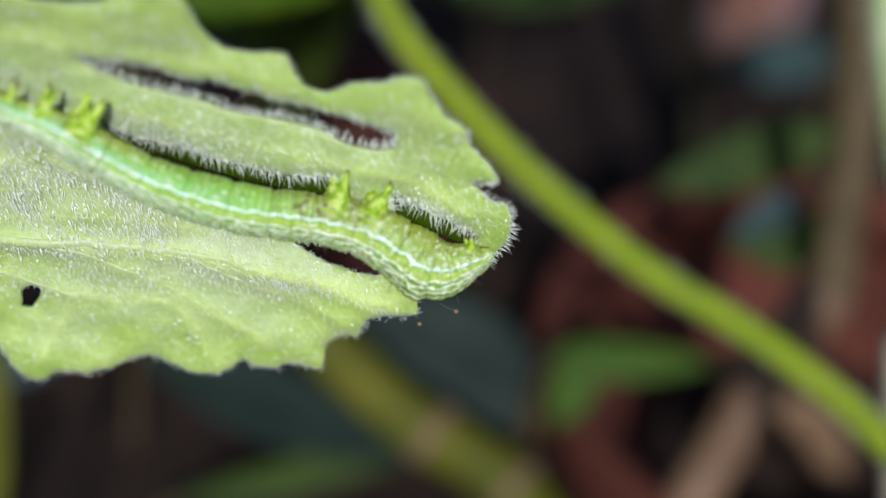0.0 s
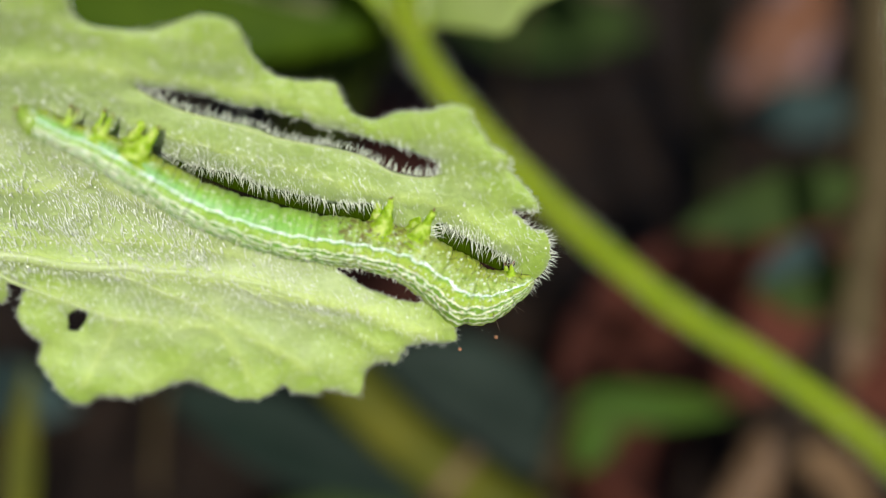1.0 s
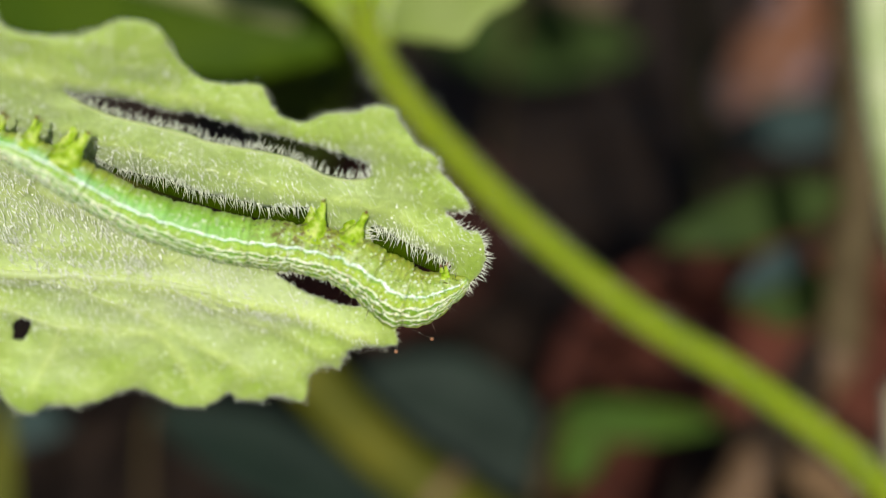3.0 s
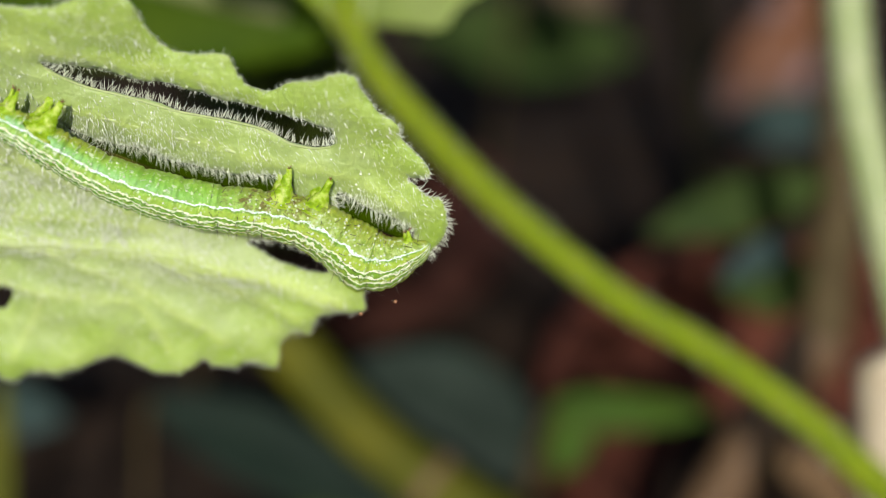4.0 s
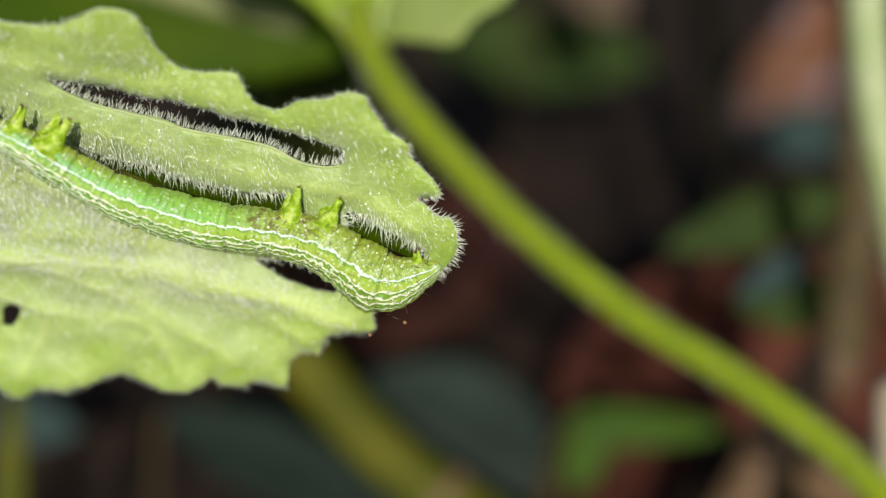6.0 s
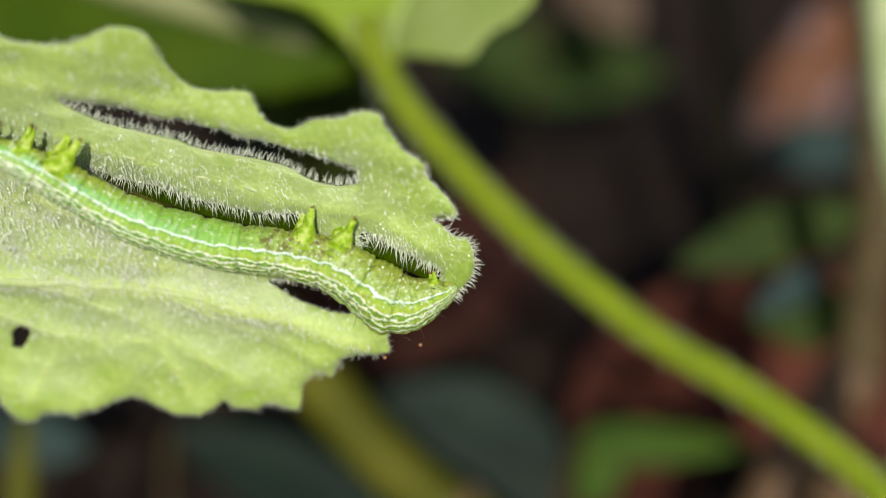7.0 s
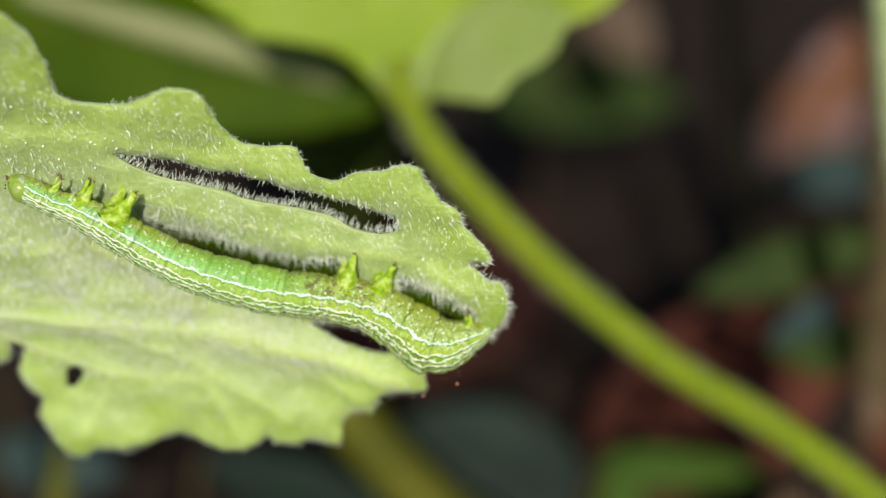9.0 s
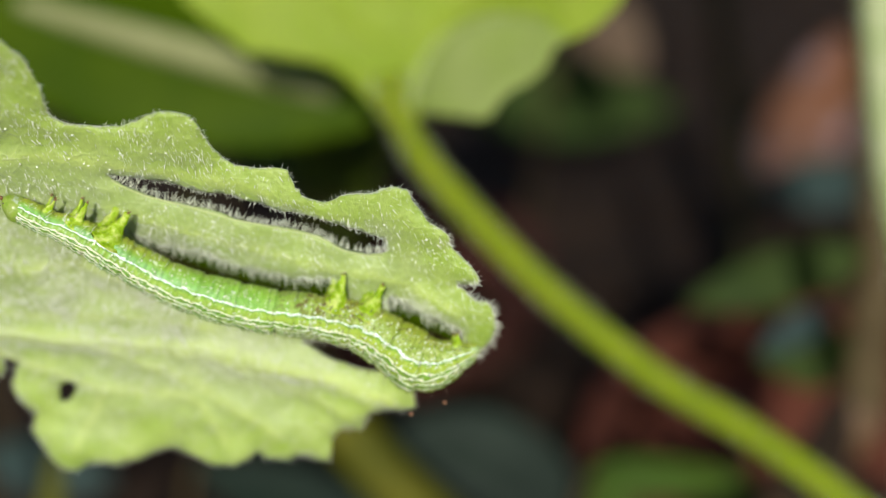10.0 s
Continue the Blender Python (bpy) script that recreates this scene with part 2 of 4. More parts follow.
def larva_skin():
    """Green skin with wavy lengthwise pale lines; U runs from head to tail, V round the body."""
    m, n, l, p, out = shader("larva_skin")
    uv = n.new("ShaderNodeUVMap")
    uv.uv_map = "round"
    sep = n.new("ShaderNodeSeparateXYZ")
    l.new(uv.outputs[0], sep.inputs[0])

    def calc(kind, a, b, c=None):
        k = n.new("ShaderNodeMath")
        k.operation = kind
        for socket, v in zip(k.inputs, (a, b, c)):
            if isinstance(v, (int, float)):
                socket.default_value = v
            elif v is not None:
                l.new(v, socket)
        return k.outputs[0]

    slide = n.new("ShaderNodeMapRange")
    slide.inputs["From Min"].default_value, slide.inputs["From Max"].default_value = 0.0, 0.5
    slide.inputs["To Min"].default_value, slide.inputs["To Max"].default_value = -0.035, 0.0
    l.new(sep.outputs[0], slide.inputs["Value"])
    level = calc("ADD", sep.outputs[1], slide.outputs[0])
    coarse = calc("SUBTRACT", grain(n, l, 1500, 3.0, 0.7), 0.5)
    tight = calc("SUBTRACT", grain(n, l, 3600, 2.0, 0.6), 0.5)
    wavy = calc("MULTIPLY_ADD", tight, 0.022, calc("MULTIPLY_ADD", coarse, 0.050, level))
    swell = n.new("ShaderNodeMapRange")
    swell.inputs["From Min"].default_value, swell.inputs["From Max"].default_value = 0.10, 0.42
    swell.inputs["To Min"].default_value, swell.inputs["To Max"].default_value = 1.7, 1.0
    l.new(sep.outputs[0], swell.inputs["Value"])
    thick = calc("MULTIPLY", calc("MULTIPLY_ADD", grain(n, l, 2900, 2.0, 0.6), 2.0, 0.1), swell.outputs[0])

    def stripe(centre, half, swing, turns, soft=0.0035):
        """A wavy line along the body, thick and thin by turns."""
        wave = calc("SINE", calc("MULTIPLY", sep.outputs[0], turns * 2 * math.pi), 0)
        off = calc("ABSOLUTE", calc("SUBTRACT", wavy, calc("MULTIPLY_ADD", wave, swing, centre)), 0)
        return calc("MULTIPLY_ADD", calc("DIVIDE", calc("SUBTRACT", off, calc("MULTIPLY", thick, half)), soft), -1.0, 1.0)

    green, deep, yellow = (0.30, 0.54, 0.06), (0.22, 0.42, 0.035), (0.39, 0.56, 0.07)
    aqua = (0.31, 0.57, 0.11)
    col = ramp(n, l, wavy, [(0.0, green), (0.29, yellow), (0.322, deep), (0.346, deep), (0.362, yellow), (0.398, deep), (0.420, deep), (0.434, yellow), (0.472, yellow), (0.49, green), (0.53, aqua), (0.60, green), (0.72, yellow)])
    along = ramp(n, l, sep.outputs[0], [(0.0, (0.85, 1.0, 1.3)), (0.50, (0.95, 1.0, 1.0)), (0.70, (1.10, 1.0, 0.75)), (1.0, (1.12, 1.02, 0.8))])
    col = blend(n, l, 0.8, col, along, "MULTIPLY")
    hind = ramp(n, l, sep.outputs[0], [(0.52, (0, 0, 0)), (0.66, (0.85, 0.85, 0.85))])
    back = ramp(n, l, wavy, [(0.47, (0, 0, 0)), (0.52, (1, 1, 1))])
    olive = ramp(n, l, grain(n, l, 1900, 4.0, 0.7), [(0.36, (0.25, 0.34, 0.05)), (0.50, (0.40, 0.50, 0.09)), (0.64, (0.56, 0.64, 0.26))])
    col = blend(n, l, blend(n, l, 1.0, hind, back, "MULTIPLY"), col, olive)
    rings = ramp(n, l, calc("SINE", calc("MULTIPLY", sep.outputs[0], 75 * 2 * math.pi), 0), [(0.35, (0, 0, 0)), (0.8, (1, 1, 1))])
    chest = ramp(n, l, sep.outputs[0], [(0.20, (0.20, 0.20, 0.20)), (0.34, (0, 0, 0))])
    flank = ramp(n, l, level, [(0.395, (0, 0, 0)), (0.42, (1, 1, 1)), (0.50, (1, 1, 1)), (0.52, (0, 0, 0))])
    col = blend(n, l, blend(n, l, 1.0, blend(n, l, 1.0, rings, chest, "MULTIPLY"), flank, "MULTIPLY"), col, (0.72, 0.88, 0.74))
    # wet highlight along the front of the back, painted into the skin colour
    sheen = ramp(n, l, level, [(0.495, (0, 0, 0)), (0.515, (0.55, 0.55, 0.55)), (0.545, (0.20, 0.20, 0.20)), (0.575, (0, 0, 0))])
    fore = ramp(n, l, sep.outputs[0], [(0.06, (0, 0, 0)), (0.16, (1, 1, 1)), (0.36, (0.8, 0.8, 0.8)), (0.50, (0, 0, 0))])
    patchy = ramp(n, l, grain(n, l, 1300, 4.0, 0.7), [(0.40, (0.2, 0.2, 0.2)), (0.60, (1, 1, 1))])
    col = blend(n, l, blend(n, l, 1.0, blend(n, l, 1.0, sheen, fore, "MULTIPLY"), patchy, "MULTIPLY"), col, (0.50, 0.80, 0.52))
    cream, milk = (0.94, 0.95, 0.72), (0.86, 0.97, 0.90)
    for centre, half, swing, turns, tone in ((0.500, 0.0040, 0.004, 25, milk), (0.426, 0.0040, 0.004, 25, cream), (0.390, 0.0040, -0.005, 25, cream),
                                             (0.352, 0.0042, 0.005, 25, cream), (0.312, 0.0040, -0.005, 31, cream)):
        seam, fac = n.new("ShaderNodeClamp"), n.new("ShaderNodeClamp")
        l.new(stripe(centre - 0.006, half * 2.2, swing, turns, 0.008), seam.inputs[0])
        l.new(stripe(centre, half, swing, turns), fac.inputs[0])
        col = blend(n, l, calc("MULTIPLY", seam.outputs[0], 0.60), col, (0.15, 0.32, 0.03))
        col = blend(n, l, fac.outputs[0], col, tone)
    # faint shade of cross folds, painted as darker rings
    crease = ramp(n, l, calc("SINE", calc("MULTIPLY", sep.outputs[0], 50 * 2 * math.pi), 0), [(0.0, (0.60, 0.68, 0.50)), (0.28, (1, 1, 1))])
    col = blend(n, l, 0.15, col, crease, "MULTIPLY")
    belly = ramp(n, l, sep.outputs[1], [(0.56, (0, 0, 0)), (0.66, (1, 1, 1))])
    front = ramp(n, l, sep.outputs[0], [(0.24, (1, 1, 1)), (0.42, (0, 0, 0)), (0.58, (0, 0, 0)), (0.68, (1, 1, 1))])
    col = blend(n, l, blend(n, l, 1.0, belly, front, "MULTIPLY"), col, (0.40, 0.47, 0.045))
    rust = ramp(n, l, sep.outputs[0], [(0.54, (0, 0, 0)), (0.60, (1, 1, 1)), (0.70, (1, 1, 1)), (0.78, (0, 0, 0))])
    spots = ramp(n, l, grain(n, l, 2100, 3.0), [(0.52, (0, 0, 0)), (0.60, (0.85, 0.85, 0.85))])
    upper = ramp(n, l, sep.outputs[1], [(0.46, (0, 0, 0)), (0.56, (1, 1, 1))])
    col = blend(n, l, blend(n, l, 1.0, blend(n, l, 1.0, rust, spots, "MULTIPLY"), upper, "MULTIPLY"), col, (0.16, 0.10, 0.03))
    cells = n.new("ShaderNodeTexVoronoi")
    cells.inputs["Scale"].default_value = 2400
    co = n.new("ShaderNodeTexCoord")
    l.new(co.outputs["Object"], cells.inputs["Vector"])
    dots = ramp(n, l, cells.outputs["Distance"], [(0.10, (0.7, 0.7, 0.7)), (0.24, (0, 0, 0))])
    col = blend(n, l, dots, col, (0.66, 0.72, 0.48))
    col = blend(n, l, 0.30, col, ramp(n, l, grain(n, l, 1700, 4.0, 0.7), [(0.36, (0.50, 0.62, 0.30)), (0.56, (1.0, 1.0, 1.0))]), "MULTIPLY")
    flecks = ramp(n, l, grain(n, l, 2500, 3.0, 0.65), [(0.60, (0, 0, 0)), (0.66, (0.7, 0.7, 0.7))])
    col = blend(n, l, flecks, col, (0.78, 0.83, 0.62))
    l.new(col, p.inputs["Base Color"])
    p.inputs["Roughness"].default_value = 0.34
    p.inputs["Coat Weight"].default_value, p.inputs["Coat Roughness"].default_value = 0.3, 0.16
    p.inputs["Subsurface Weight"].default_value = 0.2
    p.inputs["Subsurface Radius"].default_value = (0.5, 1.0, 0.2)
    p.inputs["Subsurface Scale"].default_value = 0.0012
    b = n.new("ShaderNodeBump")
    b.inputs["Strength"].default_value, b.inputs["Distance"].default_value = 1.0, 0.00030
    l.new(grain(n, l, 2600, 4.0, 0.7), b.inputs["Height"])
    l.new(b.outputs[0], p.inputs["Normal"])
    t, mix = n.new("ShaderNodeBsdfTranslucent"), n.new("ShaderNodeMixShader")
    l.new(col, t.inputs["Color"])
    mix.inputs[0].default_value = 0.2
    l.new(p.outputs[0], mix.inputs[1])
    l.new(t.outputs[0], mix.inputs[2])
    l.new(mix.outputs[0], out.inputs[0])
    return m


SKIN = larva_skin()


# ---- building helpers ----
def part(name, data, material, parent, label="", smooth=True):
    """Links a mesh, or verts and faces, as one object under its thing."""
    if isinstance(data, tuple):
        me = bpy.data.meshes.new(name)
        me.from_pydata([tuple(v) for v in data[0]], [], [tuple(f) for f in data[1]])
    else:
        me = data
    me.materials.append(material)
    me.polygons.foreach_set("use_smooth", [smooth] * len(me.polygons))
    me.update()
    ob = new(name, me)
    ob.parent = parent
    if label:
        ob["label"] = label
    return ob


def thing(name, m, label, category, group="", kind=""):
    ob = new(name)
    ob.empty_display_size = 0.005
    ob.matrix_world = m
    return tagged(ob, label, category, group, kind)


def smooth_line(points, steps=4, closed=False):
    """Catmull-Rom through the points."""
    p = [np.array(q, float) for q in points]
    n, out = len(p), []
    for i in range(n if closed else n - 1):
        a, b = p[(i - 1) % n if closed else max(i - 1, 0)], p[i]
        c, d = p[(i + 1) % n], p[(i + 2) % n if closed else min(i + 2, n - 1)]
        for k in range(steps):
            t = k / steps
            out.append(0.5 * (2 * b + (c - a) * t + (2 * a - 5 * b + 4 * c - d) * t * t + (3 * b - a - 3 * c + d) * t ** 3))
    if not closed:
        out.append(p[-1])
    return np.array(out)


def tube(points, radii, sides=14, cap=True):
    """Verts and faces of a round tube along a line; radii: one, or one for each point."""
    p = np.array(points, float)
    r = np.broadcast_to(np.array(radii, float), (len(p),))
    tan = np.gradient(p, axis=0)
    tan /= np.linalg.norm(tan, axis=1)[:, None] + 1e-12
    ref = np.array((0.0, 0.0, 1.0)) if abs(tan[:, 2]).mean() < 0.8 else np.array((0.0, 1.0, 0.0))
    vs, fs = [], []
    for c, t, q in zip(p, tan, r):
        a = np.cross(t, ref)
        a /= np.linalg.norm(a)
        b = np.cross(a, t)
        for k in range(sides):
            g = 2 * math.pi * k / sides
            vs.append(c + q * (math.cos(g) * a + math.sin(g) * b))
    for i in range(len(p) - 1):
        for k in range(sides):
            j = (k + 1) % sides
            fs.append((i * sides + k, i * sides + j, (i + 1) * sides + j, (i + 1) * sides + k))
    if cap:
        fs.append(tuple(range(sides))[::-1])
        fs.append(tuple((len(p) - 1) * sides + k for k in range(sides)))
    return vs, fs


def hair_mesh(roots, ways, lengths, width):
    """Many thin three-sided hairs, bent once, as verts and faces; longer ones are stouter."""
    vs, fs = [], []
    thick = width
    for o, w, q in zip(roots, ways, lengths):
        width = thick * min(1.6, 0.6 + q / 0.0007)
        w = w / (np.linalg.norm(w) + 1e-12)
        s = np.cross(w, (0.31, 0.52, 0.79))
        s /= np.linalg.norm(s)
        u = np.cross(w, s)
        bend = (s * random.uniform(-1, 1) + u * random.uniform(-1, 1)) * 0.30 * q
        n = len(vs)
        for at, rad in ((o, width), (o + w * q * 0.55 + bend * 0.4, width * 0.7)):
            for g in (0.0, 2.094, 4.189):
                vs.append(at + rad * (math.cos(g) * s + math.sin(g) * u))
        vs.append(o + w * q + bend)
        for k in range(3):
            j = (k + 1) % 3
            fs += [(n + k, n + j, n + 3 + j, n + 3 + k), (n + 3 + k, n + 3 + j, n + 6)]
    return vs, fs


def tube_hairs(points, radius, count, length, width, seed=3):
    rng = np.random.default_rng(seed)
    p = np.array(points, float)
    tan = np.gradient(p, axis=0)
    roots, ways, qs = [], [], []
    for _ in range(count):
        f = rng.uniform(0, len(p) - 1.001)
        i = int(f)
        c = p[i] + (p[i + 1] - p[i]) * (f - i)
        v = rng.normal(size=3)
        v -= tan[i] * (v @ tan[i]) / (tan[i] @ tan[i])
        v /= np.linalg.norm(v)
        roots.append(c + v * radius * 0.97)
        ways.append(v + rng.normal(size=3) * 0.25)
        qs.append(length * (0.35 + 0.45 * rng.random() + (0.9 if rng.random() < 0.08 else 0)))
    return hair_mesh(roots, ways, qs, width)


def blob(centre, axes, rings=12, sides=16, rough=0.0):
    """A rounded lump; axes: three half-axis vectors."""
    c, (x, y, z) = np.array(centre, float), [np.array(q, float) for q in axes]
    vs, fs = [c + z], []
    for i in range(1, rings):
        for k in range(sides):
            th, ph = math.pi * i / rings, 2 * math.pi * k / sides
            d = math.cos(th) * z + math.sin(th) * (math.cos(ph) * x + math.sin(ph) * y)
            vs.append(c + d * (1 + rough * noise.noise(Vector(d / np.linalg.norm(x)) * 1.7)))
    vs.append(c - z)
    for k in range(sides):
        fs.append((0, 1 + k, 1 + (k + 1) % sides))
        e = 1 + (rings - 2) * sides
        fs.append((len(vs) - 1, e + (k + 1) % sides, e + k))
    for i in range(rings - 2):
        for k in range(sides):
            q, j = 1 + i * sides, (k + 1) % sides
            fs.append((q + k, q + sides + k, q + sides + j, q + j))
    return vs, fs


def inside(pts, loop):
    """For each point, whether it lies in the closed loop."""
    x, y = pts[:, 0], pts[:, 1]
    hit = np.zeros(len(pts), bool)
    for a, b in zip(loop, np.roll(loop, -1, axis=0)):
        cross = (a[1] > y) != (b[1] > y)
        with np.errstate(divide="ignore", invalid="ignore"):
            hit ^= cross & (x < (b[0] - a[0]) * (y - a[1]) / (b[1] - a[1]) + a[0])
    return hit


def sheet(outer, holes, height, spacing, seed=1):
    """A leaf blade in millimetres: the loop filled with small triangles, holes left open, lifted by height(points, edge distance).
    Returns the verts in metres, the faces, and the border points with their outward ways."""
    from mathutils.geometry import delaunay_2d_cdt
    rng = np.random.default_rng(seed)
    loops = [outer] + holes
    lo, hi = outer.min(0), outer.max(0)
    gx, gy = np.meshgrid(np.arange(lo[0], hi[0], spacing), np.arange(lo[1], hi[1], spacing))
    grid = np.c_[gx.ravel(), gy.ravel()] + rng.uniform(-0.3, 0.3, (gx.size, 2)) * spacing
    border = np.vstack(loops)
    keep = inside(grid, outer)
    for q in holes:
        keep &= ~inside(grid, q)
    grid = grid[keep]
    near = np.array([np.min(np.hypot(*(border - g).T)) for g in grid])
    grid = grid[near > spacing * 0.35]
    pts = np.vstack([border, grid])
    edges, n = [], 0
    for q in loops:
        edges += [(n + i, n + (i + 1) % len(q)) for i in range(len(q))]
        n += len(q)
    vs, _, fs, _, _, _ = delaunay_2d_cdt([Vector(p) for p in pts], edges, [], 0, 1e-5)
    v = np.array([tuple(p) for p in vs])
    mid = np.array([v[list(f)].mean(0) for f in fs])
    ok = inside(mid, outer)
    for q in holes:
        ok &= ~inside(mid, q)
    faces = []
    for f, k in zip(fs, ok):
        if k:
            a, b, c = v[list(f)]
            turn = (b[0] - a[0]) * (c[1] - a[1]) - (b[1] - a[1]) * (c[0] - a[0])
            faces.append(tuple(f) if turn > 0 else tuple(f)[::-1])
    dist = np.array([np.min(np.hypot(*(border - p).T)) for p in v])
    z = height(v, dist)
    rims = []
    for i, q in enumerate(loops):
        t = np.roll(q, -1, 0) - np.roll(q, 1, 0)
        out = np.c_[t[:, 1], -t[:, 0]]
        out /= np.linalg.norm(out, axis=1)[:, None] + 1e-9
        area = np.sum(q[:, 0] * np.roll(q[:, 1], -1) - np.roll(q[:, 0], -1) * q[:, 1])
        sign = (1 if area > 0 else -1) * (1 if i == 0 else -1)
        rims.append((np.c_[q, height(q, np.zeros(len(q)))], np.c_[out * sign, np.zeros(len(q))]))
    return np.c_[v, z] * 0.001, faces, rims


def mesh_of(name, vs, fs):
    me = bpy.data.meshes.new(name)
    me.from_pydata([tuple(v) for v in vs], [], fs)
    return me


def thicken(ob, metres):
    k = ob.modifiers.new("thickness", "SOLIDIFY")
    k.thickness, k.offset = metres, -1.0
    return ob


# ---- ground ----
def ground():
    """One sheet of dark soil, lumpy near the plants and flat towards the horizon."""
    line = np.concatenate([-np.geomspace(40, 0.4, 14), np.linspace(-0.35, 0.35, 141), np.geomspace(0.4, 40, 14)])
    n = len(line)
    vs, fs = [], []
    for y in line:
        for x in line:
            far = math.hypot(x, y)
            f = max(0.0, 1 - far / 0.5)
            p = Vector((x, y + 0.2, 0))
            z = f * (0.006 * noise.noise(p * 38) + 0.003 * noise.noise(p * 120) - 0.001)
            vs.append((x, y + 0.2, z))
    for i in range(n - 1):
        for j in range(n - 1):
            a = i * n + j
            fs.append((a, a + 1, a + n + 1, a + n))
    ob = part("ground", (vs, fs), SOIL, None)
    tagged(ob, "dark brown damp garden soil, lumpy and bare", "ground", kind="structure")


ground()

# ---- the eaten leaf and the caterpillar ----
LEAF_POSE = pose(-0.01614, 0.06375, 0.10916, 92.348, -2.791, -3.612)


def bow(a, b):
    """How far the leaf rises from its mean plane, in millimetres."""
    return 0.00365 * a * a - 0.00004 * a * b + 0.00913 * b * b + 0.0228 * a - 0.0304 * b - 1.136


UPPER = [(-10.5, 24.3), (-8.4, 22.0), (-7.8, 19.1), (-8.0, 16.8), (-7.1, 15.9), (-4.4, 15.5), (-2.6, 15.9), (-1.2, 16.5), (0.5, 16.3), (1.2, 15.3), (1.5, 13.9), (2.4, 12.1),
         (3.9, 11.7), (6.1, 11.8), (6.5, 10.7), (7.2, 9.6), (8.3, 9.0), (9.8, 9.7), (11.8, 10.1), (12.6, 10.4), (13.9, 10.3), (14.4, 9.2), (15.2, 7.8), (16.4, 6.8),
         (16.4, 5.8), (17.5, 4.6), (18.1, 3.6), (18.0, 3.0), (17.5, 2.9), (16.6, 2.6), (17.3, 2.1), (17.8, 1.4), (18.7, 1.0), (19.0, -0.1), (19.0, -1.2)]
LOWER = [(18.3, -2.4), (17.1, -3.5), (15.4, -4.8), (13.7, -5.9), (12.8, -6.6), (12.8, -7.9), (11.6, -8.2), (9.5, -8.4), (9.2, -9.0), (8.5, -10.1), (7.3, -10.2), (6.4, -11.1),
         (5.9, -12.8), (4.9, -12.8), (3.7, -12.6), (2.7, -13.2), (1.0, -13.0), (0.4, -12.5), (-0.9, -13.2), (-2.9, -13.4), (-5.4, -12.5), (-6.9, -12.3), (-8.5, -12.9), (-10.7, -13.4),
         (-12.7, -13.3), (-14.4, -13.7), (-15.7, -12.2), (-16.6, -10.3), (-16.2, -8.8), (-17.0, -7.8), (-17.4, -6.3), (-16.7, -4.9), (-16.2, -4.1), (-17.4, -3.5), (-18.0, -5.3), (-19.1, -5.8)]
BASE = [(-21.8, -6.4), (-27.4, -5.8), (-31.2, -1.2), (-31.0, 2.4), (-30.2, 6.5), (-25.2, 15.6), (-18.6, 22.1), (-13.0, 24.6)]
EATEN = [
    [(-5.7, 11.5), (-3.0, 10.9), (0.5, 9.9), (4.2, 9.0), (7.7, 7.7), (10.6, 6.9), (11.8, 6.2), (12.1, 5.3), (11.5, 4.7), (9.6, 4.9), (7.5, 6.0), (3.7, 7.1), (0.2, 8.3), (-3.4, 9.5), (-5.0, 10.6)],
    [(-6.3, 7.0), (-4.4, 5.4), (-0.6, 4.1), (3.1, 3.0), (5.4, 2.5), (8.2, 2.5), (8.3, 0.9), (5.8, 0.4), (2.9, 0.6), (-0.7, 1.9), (-4.0, 4.1)],
    [(11.7, 1.2), (12.8, 0.8), (14.3, 0.1), (15.7, -0.7), (16.7, -1.5), (16.2, -2.6), (14.6, -2.7), (12.8, -1.8), (11.8, -0.3)],
    [(4.9, -2.9), (7.1, -2.8), (9.1, -3.3), (10.2, -4.2), (10.6, -5.1), (9.5, -5.3), (7.8, -4.9), (6.1, -3.9)],
    [(-13.2, -6.1), (-12.6, -6.6), (-13.1, -7.6), (-13.7, -8.1), (-14.2, -7.8), (-13.8, -6.6)],
]
VEINS = [
    (0.62, [(-30.2, 1.3), (-23.8, -0.1), (-17.6, -1.2), (-13.7, -2.1), (-9.7, -2.6), (-5.6, -3.2), (-1.5, -3.7), (2.6, -4.6), (5.0, -5.3), (8.6, -6.4), (11.1, -7.3)]),
    (0.20, [(-11.6, -2.5), (-9.0, -3.4), (-7.1, -4.5), (-4.0, -6.2), (-1.4, -8.1), (0.2, -9.1), (2.4, -10.9)]),
    (0.18, [(-20.6, -1.4), (-18.0, -3.0), (-15.8, -4.3), (-13.3, -5.6), (-10.5, -6.7), (-6.7, -7.2), (-4.1, -7.5), (-2.8, -9.0), (-1.8, -11.5)]),
    (0.14, [(-2.0, -3.8), (2.3, -6.1), (5.1, -7.5), (8.0, -8.4)]),
    (0.12, [(-19.6, 1.0), (-17.1, 0.3), (-14.1, -0.3), (-10.0, -0.6), (-5.2, -1.0), (-1.2, -2.0)]),
    (0.17, [(-23.6, 5.5), (-18.2, 4.2), (-13.6, 3.9), (-10.0, 4.0), (-7.5, 2.7), (-2.8, -0.2)]),
    (0.12, [(-10.5, -6.8), (-11.2, -8.4), (-12.4, -10.1), (-13.4, -11.6)]),
    (0.20, [(-22.9, 10.3), (-13.6, 13.1), (-9.4, 13.5), (-6.7, 12.8), (-3.2, 11.9), (0.7, 11.0), (4.6, 10.0)]),
    (0.20, [(-6.3, 8.7), (-0.2, 6.3), (7.2, 3.9), (11.8, 3.0), (16.6, 0.8)]),
]


